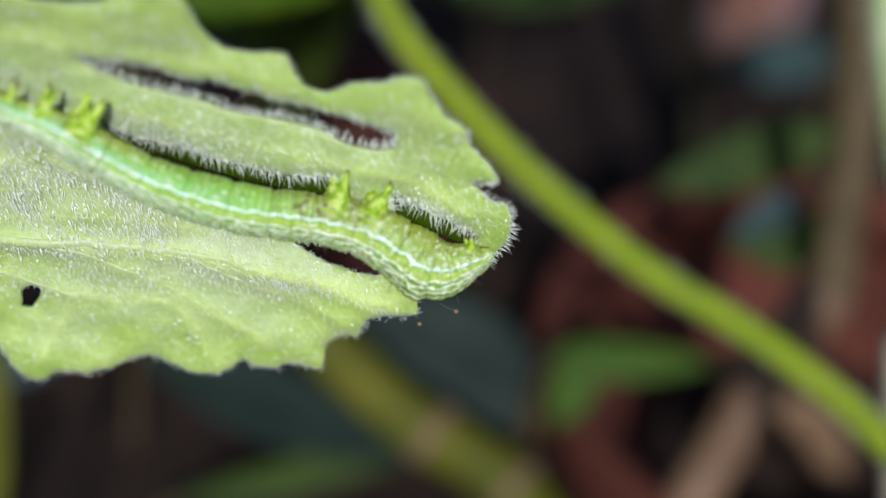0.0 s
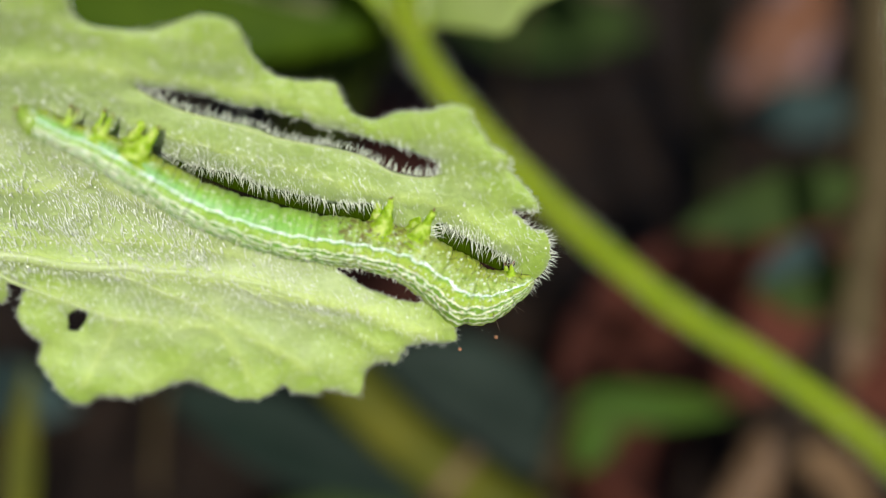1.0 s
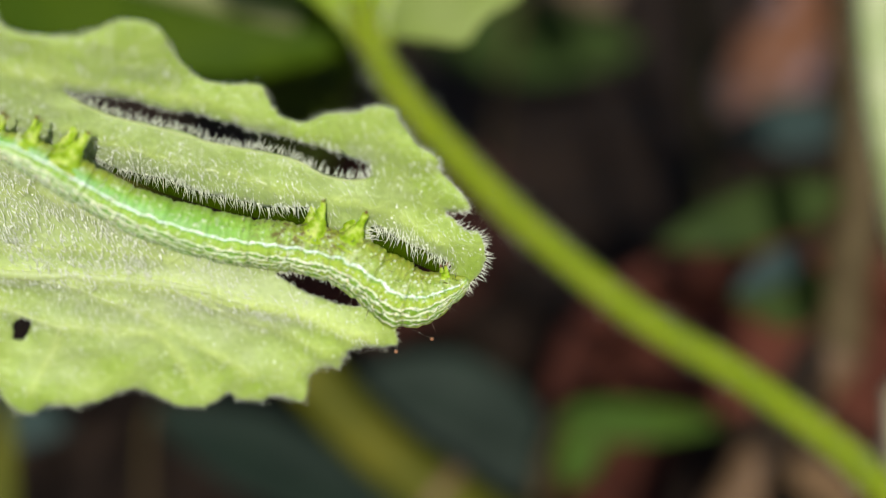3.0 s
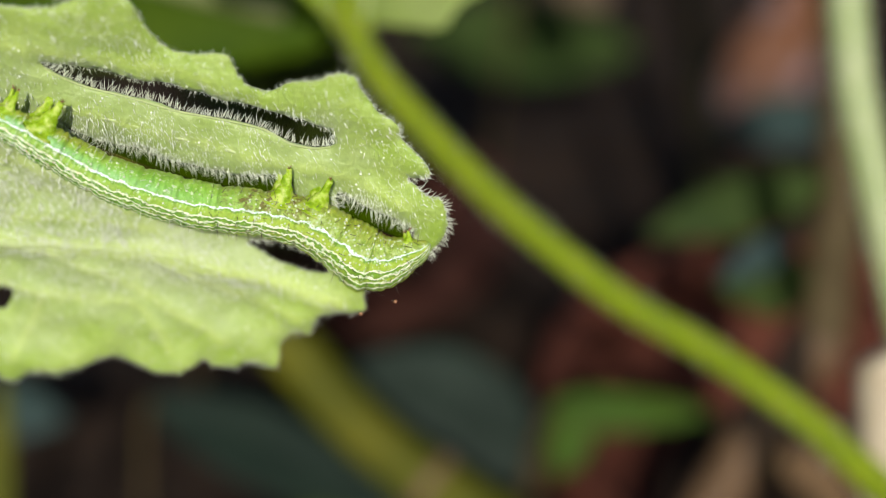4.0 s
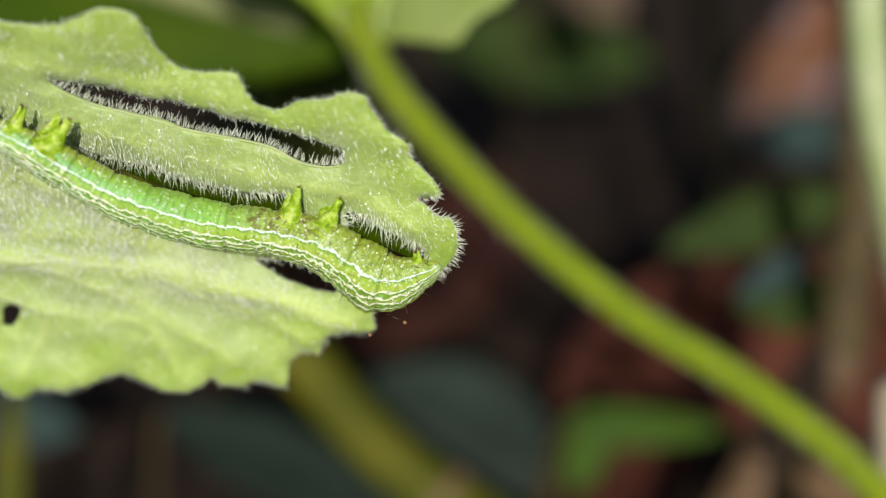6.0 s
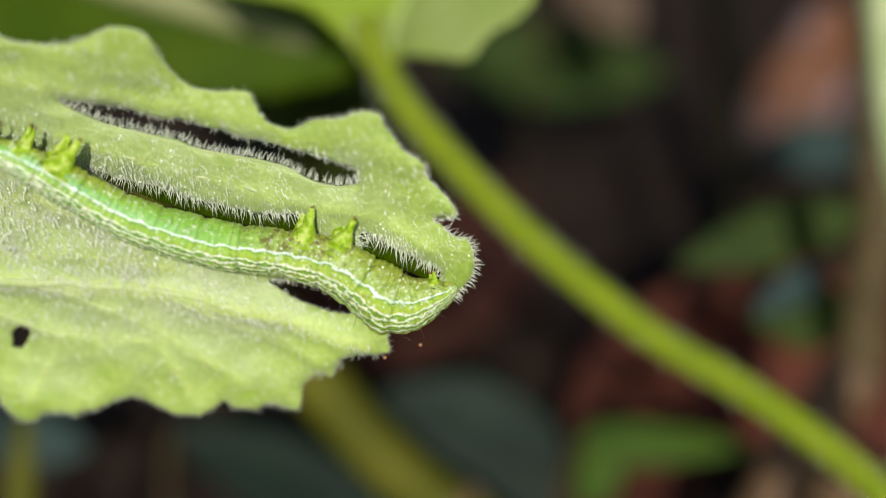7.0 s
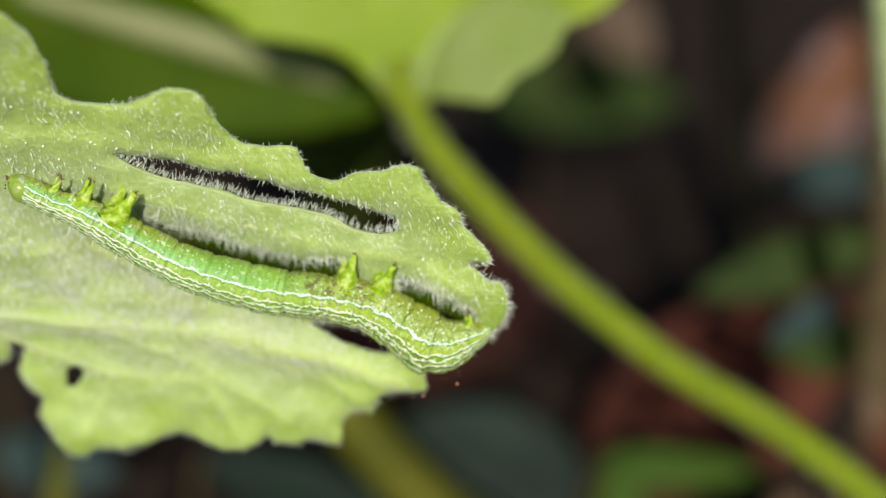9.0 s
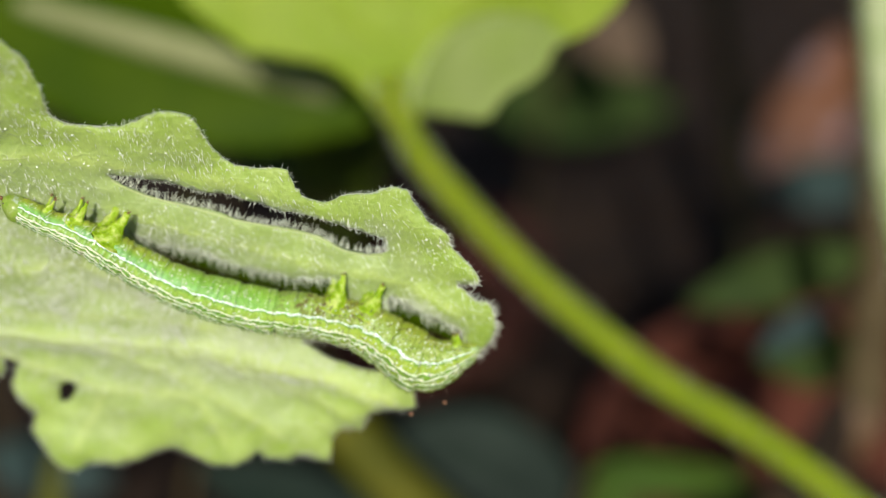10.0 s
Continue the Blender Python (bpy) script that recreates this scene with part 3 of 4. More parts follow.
def leaf_height(p, dist):
    a, b = p[:, 0], p[:, 1]
    z = bow(a, b)
    wave = np.array([noise.noise(Vector((x * 0.24, y * 0.30, 3.1))) * 0.55 + noise.noise(Vector((x * 0.9, y * 0.9, 7.7))) * 0.16 for x, y in p])
    for r, line in VEINS:
        q = smooth_line(line, 5)
        near = np.sqrt(((p[:, None, :2] - q[None]) ** 2).sum(2).min(1))
        z = z + (0.10 + 0.55 * r) * np.exp(-(near / (0.55 + 0.6 * r)) ** 2)
    return z + wave - 0.28 * np.exp(-(dist / 0.55) ** 2)


def eaten_leaf():
    root = thing("leaf", LEAF_POSE, "pale green hairy leaf with long eaten holes and a scalloped edge", "leaf")
    rng = np.random.default_rng(11)
    outer = smooth_line(UPPER + LOWER + BASE, 4, closed=True)
    outer = outer + rng.normal(size=outer.shape) * 0.045
    holes = [smooth_line(q, 4, closed=True) for q in EATEN]
    holes = [q + rng.normal(size=q.shape) * 0.04 for q in holes]
    vs, fs, rims = sheet(outer, holes, leaf_height, 0.42)
    me = mesh_of("blade", vs, fs)
    flat = np.array(vs)[:, :2] * 1000
    edge = np.array([np.min(np.hypot(*(outer - q).T)) for q in flat])
    vein = np.zeros(len(flat))
    for r, line in VEINS:
        q = smooth_line(line, 10)
        near = np.sqrt(((flat[:, None] - q[None]) ** 2).sum(2).min(1))
        vein = np.maximum(vein, min(0.9, 0.40 + r) * np.exp(-(near / (0.30 + 0.45 * r)) ** 2))
    for label, values in (("margin", 0.65 * np.exp(-(edge / 3.2) ** 2)), ("vein", vein)):
        me.attributes.new(label, "FLOAT", "POINT").data.foreach_set("value", values)
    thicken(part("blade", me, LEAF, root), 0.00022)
    for r, line in VEINS:
        q = smooth_line(line, 8)
        z = leaf_height(q, np.full(len(q), 9.0)) - (0.55 if r > 0.5 else 0.62 if q[0, 1] < 5 else 0.85) * r
        taper = np.linspace(1.0, 0.35, len(q))
        part("vein", tube(np.c_[q, z] * 0.001, r * 0.001 * taper, 8), VEIN, root, "raised pale vein")
    # added dark green strip: stands in for the shade inside the holes
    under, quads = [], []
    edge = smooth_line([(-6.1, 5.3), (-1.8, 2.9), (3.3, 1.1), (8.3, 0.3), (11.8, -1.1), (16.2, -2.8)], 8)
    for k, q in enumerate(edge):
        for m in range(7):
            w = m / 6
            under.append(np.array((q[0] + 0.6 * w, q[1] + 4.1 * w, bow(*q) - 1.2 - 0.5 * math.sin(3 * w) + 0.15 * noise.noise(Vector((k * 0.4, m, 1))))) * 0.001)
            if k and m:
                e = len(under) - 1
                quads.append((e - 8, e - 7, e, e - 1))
    thicken(part("shade_strip", mesh_of("shade_strip", under, quads), GLOSSLEAF, root, "dark green strip added as the shade under the holes"), 0.00025)
    line = smooth_line([(-30.1, 0.9, bow(-30.1, 0.9)), (-41.6, 1.8, -0.4), (-51, -1, -10), (-57.5, -31, -29), (-59, -108.7, -37)], 8)
    part("petiole", tube(line * 0.001, 0.0014, 12), STEM, root)
    # fine hairs over the blade, on the veins and along every edge
    tri = np.array(fs)
    v = np.array(vs)
    a, b, c = v[tri[:, 0]], v[tri[:, 1]], v[tri[:, 2]]
    nrm = np.cross(b - a, c - a)
    area = np.linalg.norm(nrm, axis=1)
    view = (a[:, 0] > -0.024) & (a[:, 1] < 0.023)
    tuft = np.array([max(0.10, 0.6 + 1.3 * noise.noise(Vector(q * 420))) for q in a])
    dense = area * view * tuft * np.where(a[:, 1] > 0.0075, 0.9, np.where(a[:, 1] > -0.007, 2.0, 0.45)) * np.where(a[:, 0] > 0.007, 0.6, 1.0)
    pick = rng.choice(len(tri), 13000, p=dense / dense.sum())
    w = rng.dirichlet((1, 1, 1), len(pick))
    roots = list(a[pick] * w[:, :1] + b[pick] * w[:, 1:2] + c[pick] * w[:, 2:])
    ways = list(nrm[pick] / area[pick][:, None] * 0.7 + rng.normal(size=(len(pick), 3)) * 0.24 + np.array((0.40, -0.50, 0)))
    qs = list(rng.uniform(0.00012, 0.00032, len(pick)) * np.where(rng.random(len(pick)) < 0.15, 1.6, 1.0))
    for r, line in VEINS:
        q = smooth_line(line, 12)
        z = leaf_height(q, np.full(len(q), 9.0)) + r * 0.8
        for p in np.c_[q, z]:
            for _ in range(3 if r > 0.5 else rng.random() < 0.3):
                roots.append((p + rng.normal(size=3) * (0.25, 0.25, 0)) * 0.001)
                ways.append(np.array((0.4, -0.3, 0.8)) + rng.normal(size=3) * 0.4)
                qs.append(rng.uniform(0.0002, 0.0004) if r > 0.15 else 0.0003)
    fringe = ([], [], [])
    for i, (p, out) in enumerate(rims):
        for k in range(len(p)):
            nxt = p[(k + 1) % len(p)]
            step = np.linalg.norm(nxt - p[k])
            if p[k, 0] < -22 or i == 5 or i in (2, 3) and out[k, 1] > 0.2:
                continue
            stand = i == 1 and out[k, 1] > 0.2
            hang = i in (2, 3)
            tip = i == 0 and (p[k, 0] > 10.5 and p[k, 1] > -3.5 or p[k, 1] > 8.2 and p[k, 0] > 9.5 or 14.5 < p[k, 1] < 17 and p[k, 0] < -3)
            gap = 0.050 if stand or hang else 0.060 if tip else 0.11 if p[k, 1] > -6 else 0.20
            for _ in range(int(step / gap) + 1):
                s = rng.random()
                at = (p[k] * (1 - s) + nxt * s + rng.normal(size=3) * 0.05) * 0.001
                if stand:
                    at = at - np.array((0, 0, 0.00022))
                    way, size = out[k] * 0.9 + np.array((0.30, 0.25, -0.05)) + rng.normal(size=3) * 0.26, rng.uniform(0.00030, 0.00085)
                elif hang:
                    at = at - out[k] * 0.0011 * rng.random() ** 2 + np.array((0, 0, 0.00008))
                    way, size = out[k] * 1.0 + np.array((0.30, -0.1, 0.25)) + rng.normal(size=3) * 0.24, rng.uniform(0.00045, 0.00120)
                elif tip:
                    way, size = out[k] * 0.9 + np.array((0.35, -0.1, 0.25)) + rng.normal(size=3) * 0.4, rng.uniform(0.0002, 0.00080) if p[k, 1] < 2.2 else rng.uniform(0.00015, 0.00042)
                else:
                    way, size = out[k] * 0.9 + np.array((0.2, 0, 0.3)) + rng.normal(size=3) * 0.4, rng.uniform(0.00015, 0.00045)
                for box, v in zip(fringe, (at, way, size)):
                    box.append(v)
    p, out = rims[1]
    lip = np.array(sorted(map(tuple, p[out[:, 1] > 0.2])))[::3] + np.array((0, 0.02, 0.05))
    part("bitten_rim", tube(smooth_line(lip, 3) * 0.001, 0.00007, 7), VEIN, root, "thin pale rim of the eaten hole")
    part("hair", hair_mesh(roots, ways, qs, 0.000017), HAIR, root, "fine white hairs")["kind"] = "stuff"
    part("fringe", hair_mesh(*fringe, 0.000017), HAIR, root, "bristly fringe of white hairs along the bitten edges")["kind"] = "stuff"
    # stout lying hairs in tufts, and tiny beads added as glints of light
    band = (a[:, 1] > -0.0034 - 0.10 * (a[:, 0] + 0.005)) & (a[:, 1] < 0.0006 - 0.42 * (a[:, 0] + 0.005)) & (a[:, 0] < -0.002)
    under = (a[:, 1] < 0.0036 - 0.3 * a[:, 0]) & (a[:, 1] > -0.0035) & (a[:, 0] < 0.010)
    dense = dense * np.where(a[:, 0] > 0.009, 0.5, 1.0) * np.where(band, 6.0, np.where(under, 2.2, np.where(a[:, 1] > 0.008, 0.8, np.where(a[:, 1] < -0.006, 0.5, 1.0))))
    pick = rng.choice(len(tri), 2600, p=dense / dense.sum())
    on = nrm[pick] / area[pick][:, None]
    w = rng.dirichlet((1, 1, 1), len(pick))
    at = a[pick] * w[:, :1] + b[pick] * w[:, 1:2] + c[pick] * w[:, 2:] + on * 0.00003
    ways = on * 0.55 + rng.normal(size=(len(pick), 3)) * 0.17 + np.array((0.36, -0.60, 0))
    part("hair", hair_mesh(list(at), list(ways), list(rng.uniform(0.00025, 0.00060, len(pick))), 0.000034), HAIR, root, "stout white hairs")["kind"] = "stuff"
    vs, fs = [], []
    even = area * view * np.where(a[:, 1] > 0.008, 0.6, np.where(a[:, 1] < -0.006, 0.35, 1.0)) * np.where(a[:, 0] > 0.003, 0.5, 1.0)
    for i in rng.choice(len(tri), 700, p=even / even.sum()):
        q = (a[i] + b[i] + c[i]) / 3 + rng.normal(size=3) * 0.0001 * (1, 1, 0) + nrm[i] / area[i] * 0.00006
        v, f = blob(q, np.eye(3) * rng.uniform(0.00003, 0.00009), 4, 6)
        fs += [tuple(k + len(vs) for k in t) for t in f]
        vs += v
    part("glint_bead", (vs, fs), HAIR, root, "tiny pale beads added as glints")["kind"] = "stuff"


eaten_leaf()

SPINE = [(-11.8, 10.3, 1.50), (-11.2, 10.0, 1.45), (-9.9, 9.1, 1.44), (-8.7, 8.5, 1.42), (-7.3, 7.6, 1.42), (-5.8, 6.5, 1.43), (-4.3, 5.3, 1.44), (-2.6, 4.2, 1.52), (-0.2, 3.1, 1.60),
         (2.0, 2.2, 1.51), (4.2, 1.6, 1.40), (6.4, 1.1, 1.21), (8.7, 0.6, 1.26), (10.7, -0.1, 1.46), (12.1, -1.1, 1.69), (13.7, -2.2, 1.91), (15.0, -2.4, 1.93), (16.3, -2.1, 1.77),
         (17.3, -1.8, 1.60), (17.9, -1.4, 1.51)]
GIRTH = [0.80, 0.90, 0.93, 1.03, 1.21, 1.36, 1.38, 1.45, 1.56, 1.60, 1.58, 1.58, 1.64, 1.76, 1.92, 2.02, 1.74, 1.25, 0.85, 0.55]


def spine_frames(count):
    p = smooth_line(SPINE, 12)
    g = smooth_line([(x,) for x in GIRTH], 12)[:, 0]
    s = np.concatenate([[0], np.cumsum(np.linalg.norm(np.diff(p, axis=0), axis=1))])
    u = np.linspace(0, s[-1], count)
    p = np.c_[tuple(np.interp(u, s, p[:, k]) for k in range(3))]
    g = np.interp(u, s, g)
    t = np.gradient(p, axis=0)
    t /= np.linalg.norm(t, axis=1)[:, None]
    back = np.array((0.08, 0.604, 0.791))
    n = back - t * (t @ back)[:, None]
    n /= np.linalg.norm(n, axis=1)[:, None]
    return p, g, t, n, np.cross(n, t), u


def caterpillar():
    root = thing("caterpillar", LEAF_POSE, "slim green looper caterpillar with wavy white lines on the leaf", "caterpillar")
    rows, sides = 620, 64
    p, g, t, n, up, u = spine_frames(rows)
    rng = np.random.default_rng(5)
    length = u[-1]
    seg = length / 12.5
    vs, fs, uvs = [], [], []
    for i in range(rows):
        ph = (u[i] / seg) % 1.0
        crease = 0.030 if u[i] < 0.25 * length else 0.017
        fold = 1 - 0.085 * math.exp(-(min(ph, 1 - ph) / 0.09) ** 2) + crease * math.sin(2 * math.pi * ph * 6)
        end = min(1.0, 0.35 + 0.65 * math.sqrt(min(1.0, (length - u[i]) / 1.1)))
        for k in range(sides + 1):
            f = -math.pi + 2 * math.pi * k / sides
            r = g[i] * fold * end * (1 + 0.02 * math.sin(3 * f + u[i]) + 0.02 * noise.noise(Vector((u[i] * 1.5, f * 2, 0))) + 0.030 * noise.noise(Vector((u[i] * 3.6, f * 4.5, 2))))
            r *= 1 + 0.20 * math.exp(-abs(u[i] / length - 0.868) / 0.030) * math.exp(-((f + 1.5) / 0.5) ** 2)
            vs.append((p[i] + r * (math.cos(f) * n[i] + math.sin(f) * up[i])) * 0.001)
            uvs.append((u[i] / length, 0.5 + f / (2 * math.pi)))
    w = sides + 1
    for i in range(rows - 1):
        for k in range(sides):
            a = i * w + k
            fs.append((a, a + 1, a + w + 1, a + w))
    fs.append(tuple((rows - 1) * w + k for k in range(sides)))
    me = mesh_of("body", vs, fs)
    layer = me.uv_layers.new(name="round")
    for lp in me.loops:
        layer.data[lp.index].uv = uvs[lp.vertex_index]
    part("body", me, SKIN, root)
    # head with its mouthparts
    h = p[0] + t[0] * 0.05
    vs, fs = blob(h * 0.001, (n[0] * 0.00088, up[0] * 0.00090, -t[0] * 0.00118), 24, 32)
    shaped = []
    for v in vs:
        d = np.array(v) - h * 0.001
        ahead, high = -(d @ t[0]) / 0.00118, (d @ up[0]) / 0.0009
        d = d * (1 - 0.16 * max(0.0, ahead) * (1 - 0.8 * high)) + up[0] * 0.00022 * max(0.0, ahead)
        d = d * (1 - 0.06 * math.exp(-((d @ n[0]) / 0.00008 + 5 * ahead - 6) ** 2 / 9)) * (1 + 0.03 * noise.noise(Vector(d * 3200)))
        shaped.append(h * 0.001 + d)
    part("head", (shaped, fs), HEADCASE, root, "glossy yellow-green head")
    for far, wide in ((-0.9, 0.35), (-0.72, 0.55), (-0.5, 0.68)):
        for k in (-1, 1):
            q = h + t[0] * far + n[0] * (0.42 + 0.12 * k) + up[0] * (wide - 0.5 + 0.1 * k)
            part("eye", blob(q * 0.001, np.eye(3) * 0.00007, 6, 8), SETA, root, "tiny dark simple eye")
    for s in (-1, 1):
        q = h - t[0] * 0.9 + up[0] * 0.35 + n[0] * 0.2 * s
        part("mandible", tube([q * 0.001, (q - t[0] * 0.2 + up[0] * 0.22) * 0.001], [0.00012, 0.00004], 8), HOOK, root, "small brown mandible")

    def limb(name, where, spread, reach, base, lean, material, label, part_way=0.22):
        """A pair of short fleshy limbs, wrinkled, each ending in a crown of tiny hooks."""
        i = int(where * (rows - 1))
        for s in (-1, 1):
            side = up[i] * math.cos(spread) + n[i] * math.sin(spread) * s
            a = p[i] + side * g[i] * 0.66 + t[i] * part_way * s * base
            tip = a + (up[i] * 0.85 + n[i] * (0.22 * s + 0.1) + t[i] * (lean + 0.5 * part_way * s)) * reach
            pts = smooth_line([a, a * 0.6 + tip * 0.4, tip], 6)
            taper = base * (0.15 + 0.85 * np.linspace(1.0, 0.0, len(pts)) ** 1.9) * (1 + 0.12 * np.sin(np.arange(len(pts)) * 2.1 + s))
            vs, fs = tube(pts * 0.001, taper * 0.001, 14)
            vs = [np.array(v) + np.array(noise.noise_vector(Vector(np.array(v) * 1900))) * 0.00012 for v in vs]
            leg = part(name, (vs, fs), material, root, label)
            ends = [up[i] * 0.9 + rng.normal(size=3) * 0.55 for _ in range(7)]
            part("claw", hair_mesh([tip * 0.001] * 7, ends, list(rng.uniform(0.0002, 0.00042, 7)), 0.000028), HOOK, leg, "reddish-brown hooks")

    for where, size, wide in ((0.055, 1.30, 0.50), (0.115, 1.85, 0.78), (0.182, 2.45, 1.35)):
        limb("leg", where, 0.55, size, wide, 0.02, LEG, "short jointed yellow-green leg", 0.16)
    limb("proleg", 0.672, 0.45, 2.55, 1.32, -0.02, LEG, "fleshy yellow-green proleg", 0.14)
    limb("proleg", 0.735, 0.45, 2.5, 1.32, 0.05, LEG, "fleshy yellow-green proleg", 0.14)
    limb("proleg", 0.955, 0.5, 0.9, 0.62, 0.3, LEG, "fleshy yellow-green hind proleg")
    # small pale warts, in pairs on every segment and scattered over the hind part
    vs, fs = [], []
    spots = [((k + q) * seg / length, f) for k in range(12) for q, f in ((0.25, 0.42), (0.45, 0.72), (0.70, 0.36), (0.62, -0.22), (0.35, -0.65))]
    spots += [(rng.uniform(0.62, 0.96), rng.uniform(-0.9, 1.0)) for _ in range(120)] + [(rng.uniform(0.03, 0.6), rng.uniform(-0.5, 1.0)) for _ in range(14)]
    for where, f in spots:
        i = min(rows - 4, int((where + rng.normal() * 0.004) * rows))
        f += rng.normal() * 0.07
        q = (p[i] + (math.cos(f) * n[i] + math.sin(f) * up[i]) * g[i] * 1.01) * 0.001
        v, e = blob(q, np.eye(3) * rng.uniform(0.00005, 0.00010), 5, 8)
        fs += [tuple(k + len(vs) for k in t) for t in e]
        vs += v
    part("wart", (vs, fs), WART, root, "tiny pale glossy warts")["kind"] = "stuff"
    # thin bristles
    roots, ways, qs = [], [], []
    for i in range(16, rows - 8, 11):
        for f in (-1.25, -0.85, -0.3, 0.35, 0.8):
            if rng.random() < 0.75:
                f += rng.normal() * 0.12
                out = math.cos(f) * n[i] + math.sin(f) * up[i]
                roots.append((p[i] + out * g[i] * 0.95) * 0.001)
                ways.append(out + rng.normal(size=3) * 0.25 + t[i] * 0.2)
                qs.append(rng.uniform(0.0003, 0.0011))
    half = len(roots) // 2
    part("bristle", hair_mesh(roots[:half], ways[:half], qs[:half], 0.000016), HAIR, root, "pale bristles")["kind"] = "stuff"
    part("bristle", hair_mesh(roots[half:], ways[half:], qs[half:], 0.000016), SETA, root, "dark bristles")["kind"] = "stuff"
    i = int(0.84 * rows)
    for far, side in ((4.1, 0.35), (3.3, 2.65)):
        tip = p[i] + np.array((side, -0.796 * far, 0.606 * far))
        start = p[i] - up[i] * g[i] * 0.9
        line = smooth_line([start, start * 0.5 + tip * 0.5 + t[i] * 0.15, tip], 5)
        hair = part("long_bristle", tube(line * 0.001, 0.0000012, 5), HAIR, root, "long fine bristle")
        part("droplet", blob(tip * 0.001, np.eye(3) * 0.00013, 8, 10), HOOK, hair, "tiny amber droplet")


caterpillar()


# ---- neighbouring plants ----
def hairy_shoot():
    """The arching hairy stem behind the eaten leaf, and the young leaf at its top."""
    line = smooth_line([(-0.0078, 0.1092, 0.1070), (-0.0070, 0.1073, 0.1043), (-0.0047, 0.1049, 0.1005), (-0.0013, 0.1027, 0.0968), (0.0040, 0.0999, 0.0919), (0.0102, 0.0966, 0.0871), (0.0195, 0.0923, 0.0811), (0.0289, 0.0891, 0.0765),
                        (0.0378, 0.0854, 0.0713), (0.0428, 0.0828, 0.0676), (0.0532, 0.0771, 0.0595), (0.066, 0.070, 0.045), (0.072, 0.066, -0.004)], 8)
    foot = Vector(line[-1])
    root = thing("shoot", Matrix.Translation(foot), "arching bright green hairy stem carrying a young scalloped leaf", "plant")
    rel = line - np.array(foot)
    part("stem", tube(rel, np.linspace(0.00150, 0.00178, len(rel)), 18), STEM, root)
    part("hair", tube_hairs(rel, 0.0017, 2800, 0.0008, 0.000011), HAIR, root, "fine white hairs")["kind"] = "stuff"
    at = pose(-0.0073, 0.1077, 0.1046, 55, 0, 0)
    outer = smooth_line([(2.6, -1.4), (6.3, -2.0), (9.4, -2.6), (11.4, 0.0), (14.8, 1.7), (16.2, 4.3), (20.0, 6.3), (22.8, 9.1), (24.0, 13), (23, 21), (15, 30),
                         (3, 33), (-11, 30), (-20, 21), (-22, 13), (-20.5, 9.7), (-17.7, 7.4), (-14.8, 5.4), (-8.5, 4.4), (-5.7, 3.3), (-2.8, 0.6), (-0.9, -1.7), (0.8, -3.0)], 4, closed=True)
    rng = np.random.default_rng(4)
    outer = outer + rng.normal(size=outer.shape) * 0.08

    def height(p, dist):
        fold = p[:, 0] - 1.5 - 0.55 * p[:, 1]
        z = 0.9 * np.maximum(fold, 0) * 0.55 - 0.10 * np.minimum(fold, 0)
        z = z + 1.6 / (1 + np.exp((np.hypot(p[:, 0] - 10.8, p[:, 1]) - 8.5) / 0.5))
        return z + 0.012 * p[:, 1] ** 2 - 0.2 * p[:, 1] + np.array([noise.noise(Vector((x * 0.2, y * 0.2, 1.0))) * 0.8 for x, y in p]) - 0.4 * np.exp(-(dist / 0.8) ** 2)

    vs, fs, rims = sheet(outer, [], height, 0.7)
    m = Matrix.Translation(-foot) @ at
    vs = [m @ Vector(v) for v in vs]
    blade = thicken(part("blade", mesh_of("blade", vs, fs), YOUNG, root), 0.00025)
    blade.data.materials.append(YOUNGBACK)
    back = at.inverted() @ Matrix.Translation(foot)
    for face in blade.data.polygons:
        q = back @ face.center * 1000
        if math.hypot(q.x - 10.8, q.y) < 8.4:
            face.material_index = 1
    # the third, curved tube is no vein: added for the fold's bright rim
    for ends in (((0, 0), (2, 12), (5, 28)), ((0.2, 0), (-6, 9), (-15, 17)), ((1.8, -0.4), (2.6, 3.4), (4.8, 6.6), (8, 8.2), (11.8, 8.4))):
        q = smooth_line(ends, 8)
        z = height(q, np.full(len(q), 9.0))
        pts = [m @ Vector(v * 0.001) for v in np.c_[q, z]]
        part("vein", tube(np.array([tuple(v) for v in pts]), np.linspace(0.00030, 0.00010, len(pts)), 8), VEIN if len(ends) > 3 else YOUNG, root, "raised pale vein")


hairy_shoot()


